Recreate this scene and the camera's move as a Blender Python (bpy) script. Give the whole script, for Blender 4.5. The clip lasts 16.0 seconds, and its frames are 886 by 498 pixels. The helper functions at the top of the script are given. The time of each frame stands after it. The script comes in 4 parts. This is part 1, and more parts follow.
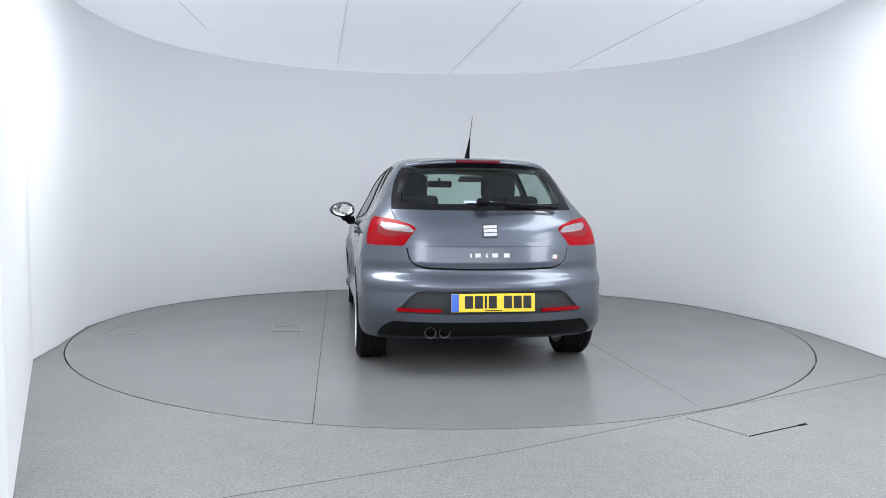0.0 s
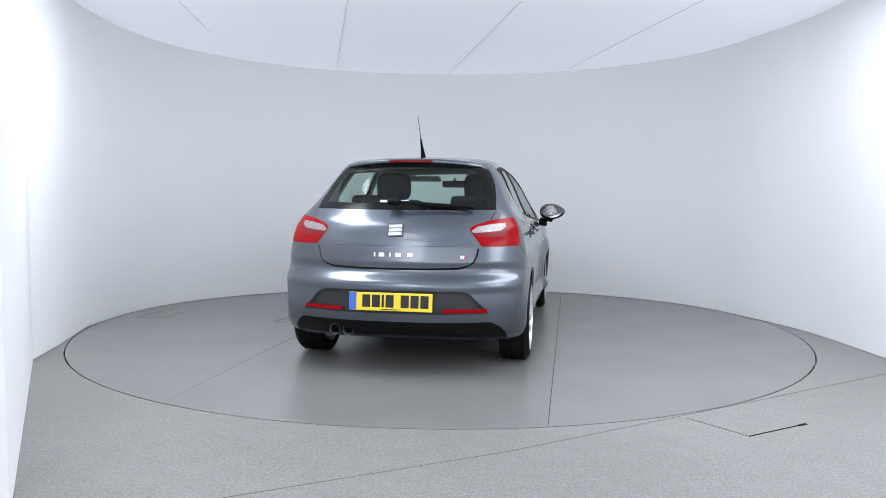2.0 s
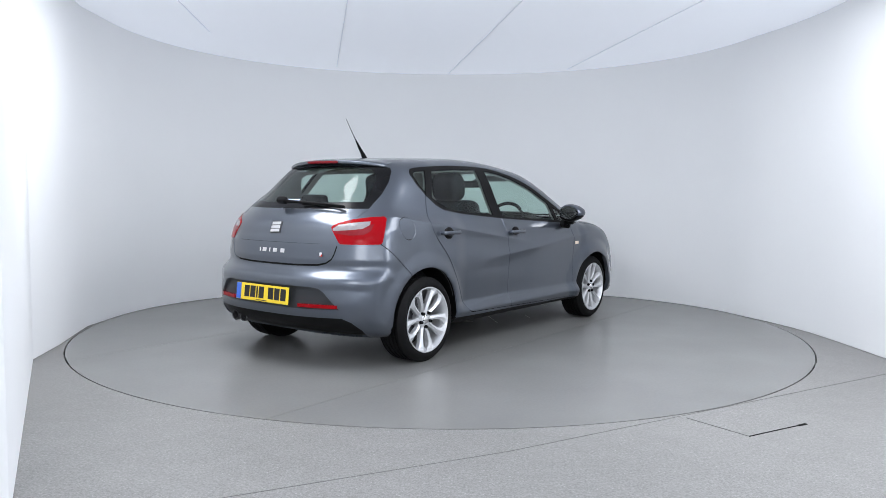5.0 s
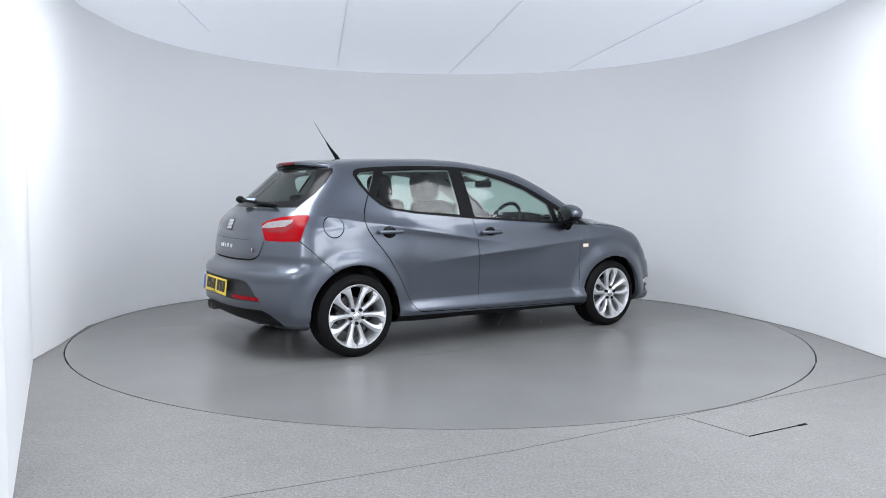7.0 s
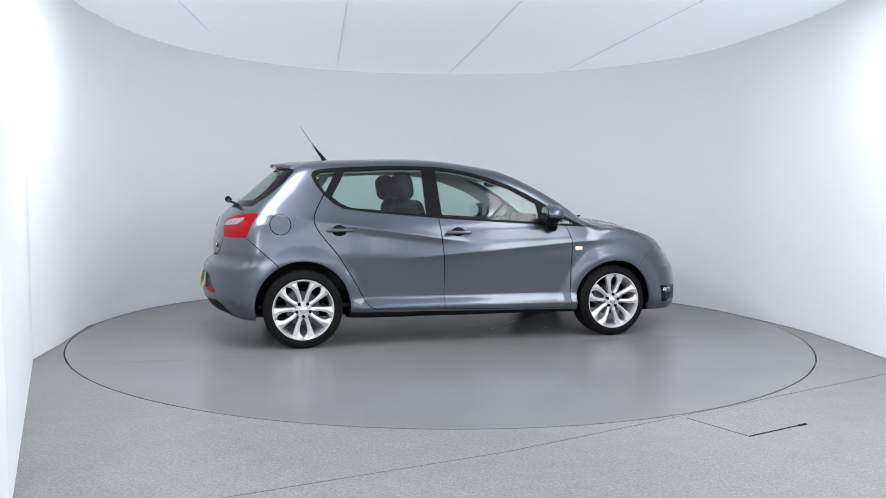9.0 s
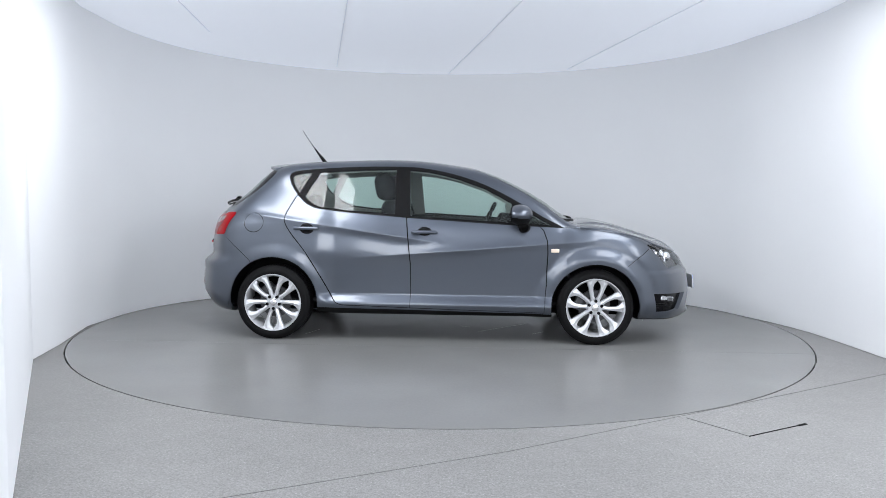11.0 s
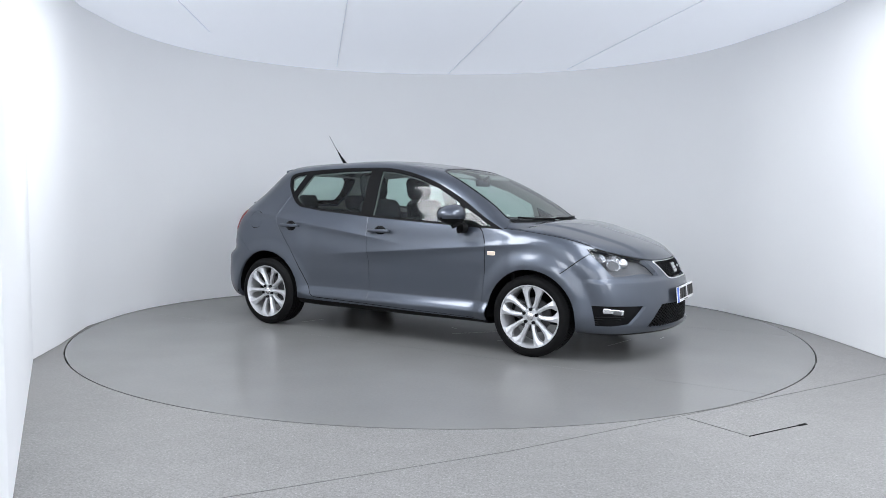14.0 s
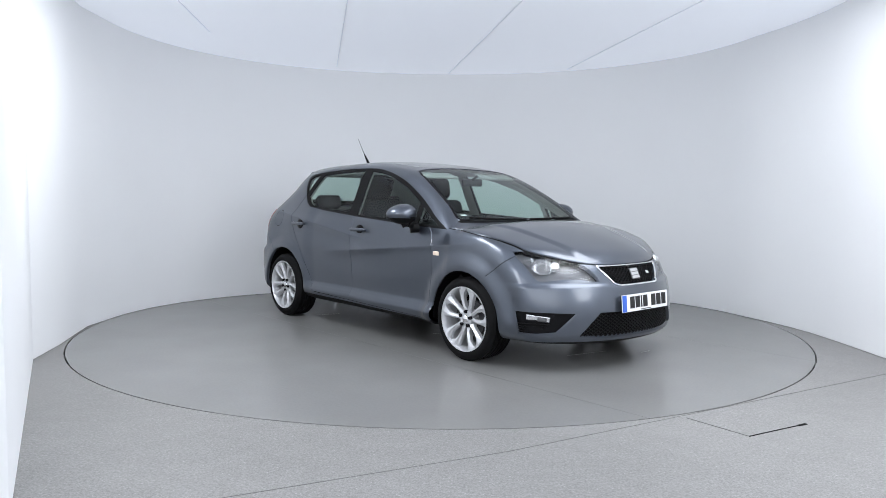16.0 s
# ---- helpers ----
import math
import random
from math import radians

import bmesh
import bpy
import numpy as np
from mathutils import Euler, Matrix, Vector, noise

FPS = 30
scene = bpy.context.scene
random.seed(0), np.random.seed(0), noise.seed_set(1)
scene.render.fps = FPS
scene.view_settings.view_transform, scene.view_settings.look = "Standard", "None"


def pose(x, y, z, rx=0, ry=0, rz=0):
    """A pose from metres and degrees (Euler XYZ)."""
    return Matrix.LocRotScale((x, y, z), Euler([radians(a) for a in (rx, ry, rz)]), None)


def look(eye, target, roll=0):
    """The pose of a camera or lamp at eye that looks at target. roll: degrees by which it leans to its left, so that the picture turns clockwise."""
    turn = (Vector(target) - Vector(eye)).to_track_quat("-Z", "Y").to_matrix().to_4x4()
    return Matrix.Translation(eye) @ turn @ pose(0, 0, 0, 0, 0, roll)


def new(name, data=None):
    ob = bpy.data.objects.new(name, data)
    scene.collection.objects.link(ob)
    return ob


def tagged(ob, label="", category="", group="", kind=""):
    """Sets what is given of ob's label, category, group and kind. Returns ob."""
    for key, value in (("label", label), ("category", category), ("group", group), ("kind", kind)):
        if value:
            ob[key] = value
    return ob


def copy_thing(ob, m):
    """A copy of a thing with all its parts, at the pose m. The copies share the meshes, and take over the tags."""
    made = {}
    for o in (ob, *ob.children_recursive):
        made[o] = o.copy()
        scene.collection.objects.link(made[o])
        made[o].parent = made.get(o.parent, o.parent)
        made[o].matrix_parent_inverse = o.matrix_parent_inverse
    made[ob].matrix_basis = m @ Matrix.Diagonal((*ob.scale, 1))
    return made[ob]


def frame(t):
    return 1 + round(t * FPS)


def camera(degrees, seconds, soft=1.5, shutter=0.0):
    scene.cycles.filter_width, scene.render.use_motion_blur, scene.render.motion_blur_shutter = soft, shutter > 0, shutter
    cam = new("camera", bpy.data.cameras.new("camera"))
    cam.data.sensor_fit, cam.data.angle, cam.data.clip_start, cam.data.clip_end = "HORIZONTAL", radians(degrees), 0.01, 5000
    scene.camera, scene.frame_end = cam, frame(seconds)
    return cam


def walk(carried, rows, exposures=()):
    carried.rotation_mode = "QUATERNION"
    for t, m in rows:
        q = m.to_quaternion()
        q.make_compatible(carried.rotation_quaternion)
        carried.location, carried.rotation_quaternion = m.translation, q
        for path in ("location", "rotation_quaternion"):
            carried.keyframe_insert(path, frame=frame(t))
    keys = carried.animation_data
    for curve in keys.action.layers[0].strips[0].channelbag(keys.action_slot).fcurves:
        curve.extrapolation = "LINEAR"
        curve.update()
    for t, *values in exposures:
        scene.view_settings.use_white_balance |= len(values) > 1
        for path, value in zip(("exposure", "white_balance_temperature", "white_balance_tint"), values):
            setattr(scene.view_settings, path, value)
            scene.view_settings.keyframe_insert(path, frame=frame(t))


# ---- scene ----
cam = camera(62.71, 16.0, soft=0.7)
EYE = (0.001, -6.355, 1.1035)
AIM = look(EYE, (EYE[0] + 0.0019, EYE[1] + 1.0, EYE[2] - 0.0704), 0.50)
walk(cam, [(0.0, AIM), (16.0, AIM)])

# ---- light ----
world = bpy.data.worlds.new("world")
scene.world = world
world.use_nodes = True
world.node_tree.nodes["Background"].inputs[0].default_value = (0.8, 0.87, 1.0, 1)
world.node_tree.nodes["Background"].inputs[1].default_value = 0.05
scene.view_settings.exposure = 0.36


def area(name, at, target, sx, sy, watts, colour=(1.0, 0.98, 0.97)):
    """A rectangular studio lamp."""
    data = bpy.data.lights.new(name, "AREA")
    data.shape, data.size, data.size_y, data.energy, data.color = "RECTANGLE", sx, sy, watts, colour
    ob = new(name, data)
    ob.matrix_world = look(at, target)
    return ob


STUDIO = (0.97, 1.0, 1.05)
area("ceiling_light_left", (-1.55, -1.90, 2.62), (-1.55, -1.90, 0), 0.9, 1.7, 44, STUDIO)
area("ceiling_light_right", (1.95, -2.25, 2.62), (1.95, -2.25, 0), 1.2, 2.5, 48, STUDIO)
# unseen fill lamps behind and beside the camera, added to brighten walls and car
area("entrance_light", (0.8, -7.5, 1.65), (0.8, 0.0, 1.25), 4.4, 1.8, 42, STUDIO)
area("wall_light_right", (3.09, -3.9, 1.75), (0.0, -3.5, 1.45), 2.2, 1.5, 50, STUDIO)
area("wall_light_left", (-1.38, -4.75, 1.75), (3.0, -1.5, 1.30), 1.4, 1.5, 34, STUDIO)

# ---- materials ----
def material(name, colour, rough=0.5, metal=0.0, coat=0.0, vary=0.0, scale=8.0, bump=0.0, fine=60.0, spec=0.5, emit=0.0, trans=0.0, coat_rough=0.03, ior=1.45):
    m = bpy.data.materials.new(name)
    m.use_nodes = True
    nt = m.node_tree
    b = nt.nodes["Principled BSDF"]
    b.inputs["Base Color"].default_value = (*colour, 1)
    b.inputs["Roughness"].default_value = rough
    b.inputs["Metallic"].default_value = metal
    b.inputs["Coat Weight"].default_value = coat
    b.inputs["Coat Roughness"].default_value = coat_rough
    b.inputs["Specular IOR Level"].default_value = spec
    b.inputs["Transmission Weight"].default_value = trans
    b.inputs["IOR"].default_value = ior
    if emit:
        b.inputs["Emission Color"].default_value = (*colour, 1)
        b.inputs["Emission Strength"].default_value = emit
    if vary or bump:
        tc = nt.nodes.new("ShaderNodeTexCoord")
        big = nt.nodes.new("ShaderNodeTexNoise")
        big.inputs["Scale"].default_value = scale
        big.inputs["Detail"].default_value = 6
        small = nt.nodes.new("ShaderNodeTexNoise")
        small.inputs["Scale"].default_value = fine
        small.inputs["Detail"].default_value = 4
        for n in (big, small):
            nt.links.new(tc.outputs["Object"], n.inputs["Vector"])
        if vary:
            add = nt.nodes.new("ShaderNodeMath")
            add.operation = "MULTIPLY_ADD"
            add.inputs[1].default_value = 0.5
            nt.links.new(small.outputs[0], add.inputs[0])
            nt.links.new(big.outputs[0], add.inputs[2])
            ramp = nt.nodes.new("ShaderNodeValToRGB")
            ramp.color_ramp.elements[0].position, ramp.color_ramp.elements[1].position = 0.45, 1.05
            ramp.color_ramp.elements[0].color = (*[c * (1 - vary) for c in colour], 1)
            ramp.color_ramp.elements[1].color = (*[min(1, c * (1 + vary)) for c in colour], 1)
            nt.links.new(add.outputs[0], ramp.inputs[0])
            nt.links.new(ramp.outputs[0], b.inputs["Base Color"])
        if bump:
            bp = nt.nodes.new("ShaderNodeBump")
            bp.inputs["Strength"].default_value = bump
            bp.inputs["Distance"].default_value = 0.002
            nt.links.new(small.outputs[0], bp.inputs["Height"])
            nt.links.new(bp.outputs[0], b.inputs["Normal"])
    return m


def speckled(name, colour, rough):
    """Vinyl with fine light and dark flecks over faint large stains."""
    m = material(name, colour, rough, bump=0.08, fine=260)
    nt = m.node_tree
    tc = nt.nodes["Texture Coordinate"]
    mix_in = None
    for scale, lo, hi, weight in ((130.0, 0.36, 0.64, 0.20), (60.0, 0.38, 0.62, 0.10), (9.0, 0.3, 0.7, 0.05), (0.9, 0.3, 0.7, 0.06)):
        n = nt.nodes.new("ShaderNodeTexNoise")
        n.inputs["Scale"].default_value = scale
        n.inputs["Detail"].default_value = 2
        nt.links.new(tc.outputs["Object"], n.inputs["Vector"])
        r = nt.nodes.new("ShaderNodeMapRange")
        r.inputs[1].default_value, r.inputs[2].default_value = lo, hi
        r.inputs[3].default_value, r.inputs[4].default_value = 1 - weight, 1 + weight
        nt.links.new(n.outputs[0], r.inputs[0])
        if mix_in is None:
            mix_in = r.outputs[0]
        else:
            k = nt.nodes.new("ShaderNodeMath")
            k.operation = "MULTIPLY"
            nt.links.new(mix_in, k.inputs[0])
            nt.links.new(r.outputs[0], k.inputs[1])
            mix_in = k.outputs[0]
    # sparse pale flecks
    cells = nt.nodes.new("ShaderNodeTexVoronoi")
    cells.inputs["Scale"].default_value = 42.0
    nt.links.new(tc.outputs["Object"], cells.inputs["Vector"])
    fleck = nt.nodes.new("ShaderNodeMapRange")
    fleck.inputs[1].default_value, fleck.inputs[2].default_value = 0.10, 0.17
    fleck.inputs[3].default_value, fleck.inputs[4].default_value = 1.38, 1.0
    nt.links.new(cells.outputs["Distance"], fleck.inputs[0])
    k = nt.nodes.new("ShaderNodeMath")
    k.operation = "MULTIPLY"
    nt.links.new(mix_in, k.inputs[0])
    nt.links.new(fleck.outputs[0], k.inputs[1])
    mix_in = k.outputs[0]
    scale = nt.nodes.new("ShaderNodeVectorMath")
    scale.operation = "SCALE"
    scale.inputs[0].default_value = colour
    nt.links.new(mix_in, scale.inputs["Scale"])
    nt.links.new(scale.outputs[0], nt.nodes["Principled BSDF"].inputs["Base Color"])
    return m


WALL = material("wall_paint", (0.80, 0.81, 0.82), 0.75, vary=0.015, scale=1.2, bump=0.05, fine=90)
# the ceiling sheet emits an even glow, added to brighten itself and the room
CEILING = material("glowing_ceiling_fabric", (0.78, 0.82, 0.90), 0.7, emit=0.27)
FLOOR = speckled("speckled_vinyl", (0.202, 0.198, 0.194), 0.5)
JOINT_SOFT = material("soft_joint", (0.13, 0.13, 0.125), 0.7)
SEAM = material("seam_white", (0.88, 0.89, 0.92), 0.6)
DISC = material("turntable_paint", (0.184, 0.184, 0.180), 0.26, vary=0.08, scale=1.5, bump=0.03, fine=60)
JOINT = material("dark_joint", (0.008, 0.008, 0.008), 0.9, spec=0.1)
PAINT = material("grey_metallic_paint", (0.080, 0.093, 0.118), 0.36, metal=0.86, coat=1.0, coat_rough=0.13, vary=0.02, scale=300, fine=900)
BLACK = material("black_plastic", (0.006, 0.006, 0.0065), 0.5, spec=0.1, vary=0.1, scale=20, bump=0.1, fine=400)
GLOSSBLACK = material("gloss_black", (0.005, 0.005, 0.006), 0.2, spec=0.15)
RUBBER = material("tyre_rubber", (0.007, 0.007, 0.0075), 0.6, spec=0.1, vary=0.15, scale=12, bump=0.15, fine=200)
ALLOY = material("silver_alloy", (0.60, 0.61, 0.63), 0.34, metal=0.55, coat=0.3, vary=0.03, scale=40)
DARKMETAL = material("dark_metal", (0.10, 0.10, 0.105), 0.5, metal=0.8, vary=0.1, scale=15)
CHROME = material("chrome", (0.85, 0.85, 0.86), 0.08, metal=1.0)
LINING = material("cabin_lining", (0.07, 0.072, 0.072), 0.9, vary=0.1, scale=30)
HEADLINER = material("headliner", (0.33, 0.34, 0.33), 0.9, vary=0.05, scale=30)
CLOTH = material("seat_cloth", (0.014, 0.015, 0.017), 0.9, spec=0.15, vary=0.25, scale=14)
DASH = material("dashboard_plastic", (0.014, 0.014, 0.015), 0.6, spec=0.2, vary=0.1, scale=40, bump=0.2, fine=300)
LAMP_RED = material("red_lens", (0.25, 0.001, 0.004), 0.14, spec=0.14, vary=0.06, scale=12)
LAMP_DARKRED = material("dark_red_lens", (0.12, 0.002, 0.005), 0.24, spec=0.2)
LAMP_PINK = material("pink_lens", (0.17, 0.008, 0.013), 0.2, spec=0.3, vary=0.15, scale=35)
LAMP_CLEAR = material("clear_lens_white", (0.24, 0.225, 0.23), 0.25, metal=0.2, coat=0.2, vary=0.2, scale=35)
REFLECTOR = material("lamp_reflector", (0.62, 0.63, 0.65), 0.2, metal=0.8, vary=0.2, scale=40)
BEZEL = material("lamp_bezel", (0.12, 0.123, 0.13), 0.36, metal=0.55)
AMBER = material("pale_amber_lens", (0.75, 0.62, 0.5), 0.2, coat=1.0)
YELLOW = material("plate_yellow", (0.80, 0.58, 0.02), 0.4, coat=0.3)
WHITE = material("plate_white", (0.78, 0.79, 0.80), 0.4, coat=0.3)
BLUE = material("plate_blue", (0.03, 0.12, 0.55), 0.4, coat=0.3)
INK = material("plate_black", (0.01, 0.01, 0.01), 0.5)
STICKER = material("sticker_pale_blue", (0.45, 0.55, 0.75), 0.5)
RED = material("badge_red", (0.5, 0.02, 0.02), 0.3)


def glass(name, tint, shine=0.045):
    """A thin pane: clear tinted body, gloss by Fresnel."""
    m = bpy.data.materials.new(name)
    m.use_nodes = True
    nt = m.node_tree
    nt.nodes.remove(nt.nodes["Principled BSDF"])
    clear = nt.nodes.new("ShaderNodeBsdfTransparent")
    clear.inputs[0].default_value = (*tint, 1)
    gloss = nt.nodes.new("ShaderNodeBsdfGlossy")
    gloss.inputs["Roughness"].default_value = 0.02
    mix = nt.nodes.new("ShaderNodeMixShader")
    lw = nt.nodes.new("ShaderNodeLayerWeight")
    lw.inputs["Blend"].default_value = 0.5
    fr = nt.nodes.new("ShaderNodeMath")
    fr.operation = "POWER"
    fr.inputs[1].default_value = 5.0
    nt.links.new(lw.outputs["Facing"], fr.inputs[0])
    sh = nt.nodes.new("ShaderNodeMath")
    sh.operation = "MULTIPLY_ADD"
    sh.inputs[1].default_value, sh.inputs[2].default_value = 0.92, shine
    nt.links.new(fr.outputs[0], sh.inputs[0])
    nt.links.new(sh.outputs[0], mix.inputs[0])
    nt.links.new(clear.outputs[0], mix.inputs[1])
    nt.links.new(gloss.outputs[0], mix.inputs[2])
    nt.links.new(mix.outputs[0], nt.nodes["Material Output"].inputs[0])
    return m


GLASS = glass("tinted_glass", (0.74, 0.87, 0.82))
REARGLASS = glass("rear_tinted_glass", (0.66, 0.76, 0.72), 0.035)
LENS = glass("clear_lens", (0.92, 0.93, 0.94), 0.03)
BADGE = material("badge_silver", (0.56, 0.56, 0.57), 0.3, metal=0.6)
SCUFF = material("pale_scuff", (0.30, 0.30, 0.29), 0.7, vary=0.3, scale=30)


# ---- helpers of this scene ----
def part(name, bm, mat, parent=None, label="", smooth=False):
    """Links a bmesh as one mesh object under a thing."""
    me = bpy.data.meshes.new(name)
    bm.normal_update()
    bm.to_mesh(me)
    bm.free()
    for m in mat if isinstance(mat, (list, tuple)) else [mat]:
        me.materials.append(m)
    if smooth:
        me.polygons.foreach_set("use_smooth", [True] * len(me.polygons))
        me.set_sharp_from_angle(angle=radians(50))
    ob = new(name, me)
    ob.parent = parent
    if label:
        tagged(ob, label)
    return ob


def prism(outline, z0, z1, bm=None):
    """An upright prism on a plan outline."""
    bm = bm or bmesh.new()
    lo = [bm.verts.new((x, y, z0)) for x, y in outline]
    hi = [bm.verts.new((x, y, z1)) for x, y in outline]
    n = len(lo)
    bm.faces.new(lo[::-1])
    bm.faces.new(hi)
    for i in range(n):
        bm.faces.new((lo[i], lo[(i + 1) % n], hi[(i + 1) % n], hi[i]))
    bmesh.ops.recalc_face_normals(bm, faces=bm.faces)
    return bm


# ---- the room ----
HIGH = 2.565  # ceiling height at the back wall; it rises a little towards the entrance
RISE = 0.028
TALL = 2.95
R_DISC = 2.944


def arc_wall(a0, a1, n):
    """The inner line of the curved wall."""
    pts = []
    for i in range(n + 1):
        a = radians(a0 + (a1 - a0) * i / n)
        c, s = math.cos(a), math.sin(a)
        rx = 2.93 if c > 0 else 2.95
        ry = 2.39
        pts.append((rx * math.copysign(abs(c) ** 0.94, c), ry * math.copysign(abs(s) ** 0.94, s)))
    return pts


inner = [(3.15, -7.6), (3.13, -1.3), (3.12, -0.75), (3.10, -0.36), (3.05, -0.06), (2.985, 0.20)] + arc_wall(11, 180, 72) + [(-2.965, -0.30), (-2.90, -0.62), (-2.80, -1.06)]
left_line = [(-2.72, -1.56), (-1.46, -3.95), (-1.46, -7.6)]


def wall_strip(line, thick, z0, z1):
    bm = bmesh.new()
    ring = []
    for i, (x, y) in enumerate(line):
        p0, p1 = line[max(i - 1, 0)], line[min(i + 1, len(line) - 1)]
        dx, dy = p1[0] - p0[0], p1[1] - p0[1]
        n = math.hypot(dx, dy)
        ox, oy = dy / n * thick, -dx / n * thick
        ring.append([bm.verts.new(v) for v in ((x, y, z0), (x, y, z1), (x + ox, y + oy, z1), (x + ox, y + oy, z0))])
    for a, b in zip(ring, ring[1:]):
        for k in range(4):
            bm.faces.new((a[k], b[k], b[(k + 1) % 4], a[(k + 1) % 4]))
    bm.faces.new(ring[0])
    bm.faces.new(ring[-1][::-1])
    bmesh.ops.recalc_face_normals(bm, faces=bm.faces)
    return bm


tagged(part("wall_curved", wall_strip(inner + [(-2.72, -1.56)], 0.5, 0.004, TALL), WALL, smooth=True), "white painted curved studio wall behind the turntable", "wall", kind="structure")
tagged(part("wall_entry", wall_strip(left_line, 0.5, 0.004, TALL), WALL), "white painted flat wall beside the turntable", "wall", kind="structure")
tagged(part("wall_rear", wall_strip([(-1.96, -7.6), (3.65, -7.6)], 0.3, 0.004, TALL), WALL), "white painted wall closing the studio", "wall", kind="structure")
def raked(bm):
    """Lifts a level ceiling piece to the ceiling's slight fall."""
    for v in bm.verts:
        v.co.z += HIGH + (2.38 - v.co.y) * RISE
    return bm


tagged(part("ceiling", raked(prism([(-4.2, -8.2), (4.2, -8.2), (4.2, 3.6), (-4.2, 3.6)], 0.0, 0.1)), CEILING), "white evenly glowing stretched ceiling with thin welded seams", "ceiling", kind="structure")


def circle(r, n, cx=0.0, cy=0.0):
    return [(cx + r * math.cos(2 * math.pi * i / n), cy + r * math.sin(2 * math.pi * i / n)) for i in range(n)]


def floor_mesh():
    """Floor sheet with a round opening for the turntable."""
    bm = bmesh.new()
    n = 160
    rin = [bm.verts.new((x, y, 0)) for x, y in circle(R_DISC + 0.010, n)]
    low = [bm.verts.new((x, y, -0.05)) for x, y in circle(R_DISC + 0.010, n)]
    out = []
    for x, y in circle(1.0, n):
        k = min(4.2 / max(abs(x), 1e-6), (3.6 if y > 0 else 8.2) / max(abs(y), 1e-6))
        out.append(bm.verts.new((x * k, y * k, 0)))
    for i in range(n):
        j = (i + 1) % n
        bm.faces.new((rin[i], out[i], out[j], rin[j]))
        bm.faces.new((rin[i], rin[j], low[j], low[i]))
    bm.faces.new(low[::-1])
    bmesh.ops.recalc_face_normals(bm, faces=bm.faces)
    return bm


tagged(part("floor", floor_mesh(), FLOOR), "grey speckled vinyl studio floor", "floor", kind="structure")


def strip(p, q, w=0.008, z=0.0015, h=0.003):
    """A thin straight floor joint from p to q."""
    dx, dy = q[0] - p[0], q[1] - p[1]
    n = math.hypot(dx, dy)
    ox, oy = -dy / n * w / 2, dx / n * w / 2
    return prism([(p[0] + ox, p[1] + oy), (p[0] - ox, p[1] - oy), (q[0] - ox, q[1] - oy), (q[0] + ox, q[1] + oy)], z - h, z)


# ---- floor joints and hatch ----
for a, b in (((3.11, -1.615), (0.301, -3.248)), ((0.301, -3.248), (-0.95, -3.835))):
    tagged(part("floor_joint", strip(a, b, 0.0035), JOINT_SOFT), "faint welded joint in the speckled vinyl floor", "floor joint", kind="structure")
hatch = tagged(new("floor_hatch"), "vinyl-covered access hatch set into the studio floor", "hatch", kind="structure")
HATCH = [(1.25, -2.74), (1.45, -3.02), (1.80, -2.83), (1.60, -2.50)]
part("lid", prism(HATCH, -0.004, 0.0012), FLOOR, hatch)
part("edge", strip(HATCH[0], HATCH[1], 0.0025, 0.003), JOINT_SOFT, hatch)
part("edge", strip(HATCH[1], HATCH[2], 0.005, 0.003), JOINT, hatch)
part("finger_hole", strip((1.765, -2.851), (1.815, -2.824), 0.015, 0.0035), JOINT, hatch, "dark finger hole")
# ---- ceiling seams ----
for a, b in (((-0.754, -0.527), (-1.20, 1.98)), ((0.616, -0.569), (0.06, 2.36)), ((2.01, -0.612), (1.41, 2.02)), ((-2.098, -0.486), (-2.16, 0.50))):
    tagged(part("ceiling_seam", raked(strip(a, b, 0.008, 0.003, 0.010)), SEAM), "thin white welded seam of the stretched ceiling", "ceiling seam", "ceiling seams", kind="structure")


# ---- the turntable ----
def slice_outline(y0, y1):
    """Outline of the part of the round deck between two chords."""
    r = R_DISC
    pts = []
    a0, a1 = math.asin(max(y0 / r, -1)), math.asin(min(y1 / r, 1))
    n = 64
    for i in range(n + 1):
        a = a0 + (a1 - a0) * i / n
        pts.append((r * math.cos(a), r * math.sin(a)))
    for i in range(n + 1):
        a = a1 + (a0 - a1) * i / n
        pts.append((-r * math.cos(a), r * math.sin(a)))
    out = []
    for q in pts:
        if not out or math.hypot(q[0] - out[-1][0], q[1] - out[-1][1]) > 1e-4:
            out.append(q)
    if math.hypot(out[0][0] - out[-1][0], out[0][1] - out[-1][1]) < 1e-4:
        out.pop()
    return out


disc = tagged(new("turntable"), "round grey painted vehicle turntable flush with the floor", "turntable")
part("base", prism(circle(R_DISC - 0.01, 128), -0.045, -0.012), JOINT, disc)
for y0, y1 in ((-R_DISC, -1.0215), (-1.0185, 1.0185), (1.0215, R_DISC)):
    part("deck_plate", prism(slice_outline(y0, y1), -0.03, 0.0), DISC, disc)
for x0, x1, y0, y1 in ((-0.30, 0.10, 2.50, 2.74), (-0.28, -0.03, 1.20, 1.44)):
    cs = [(x0, y0), (x1, y0), (x1, y1), (x0, y1)]
    for i in range(4):
        part("cover_edge", strip(cs[i], cs[(i + 1) % 4], 0.006, 0.002), JOINT_SOFT, disc)
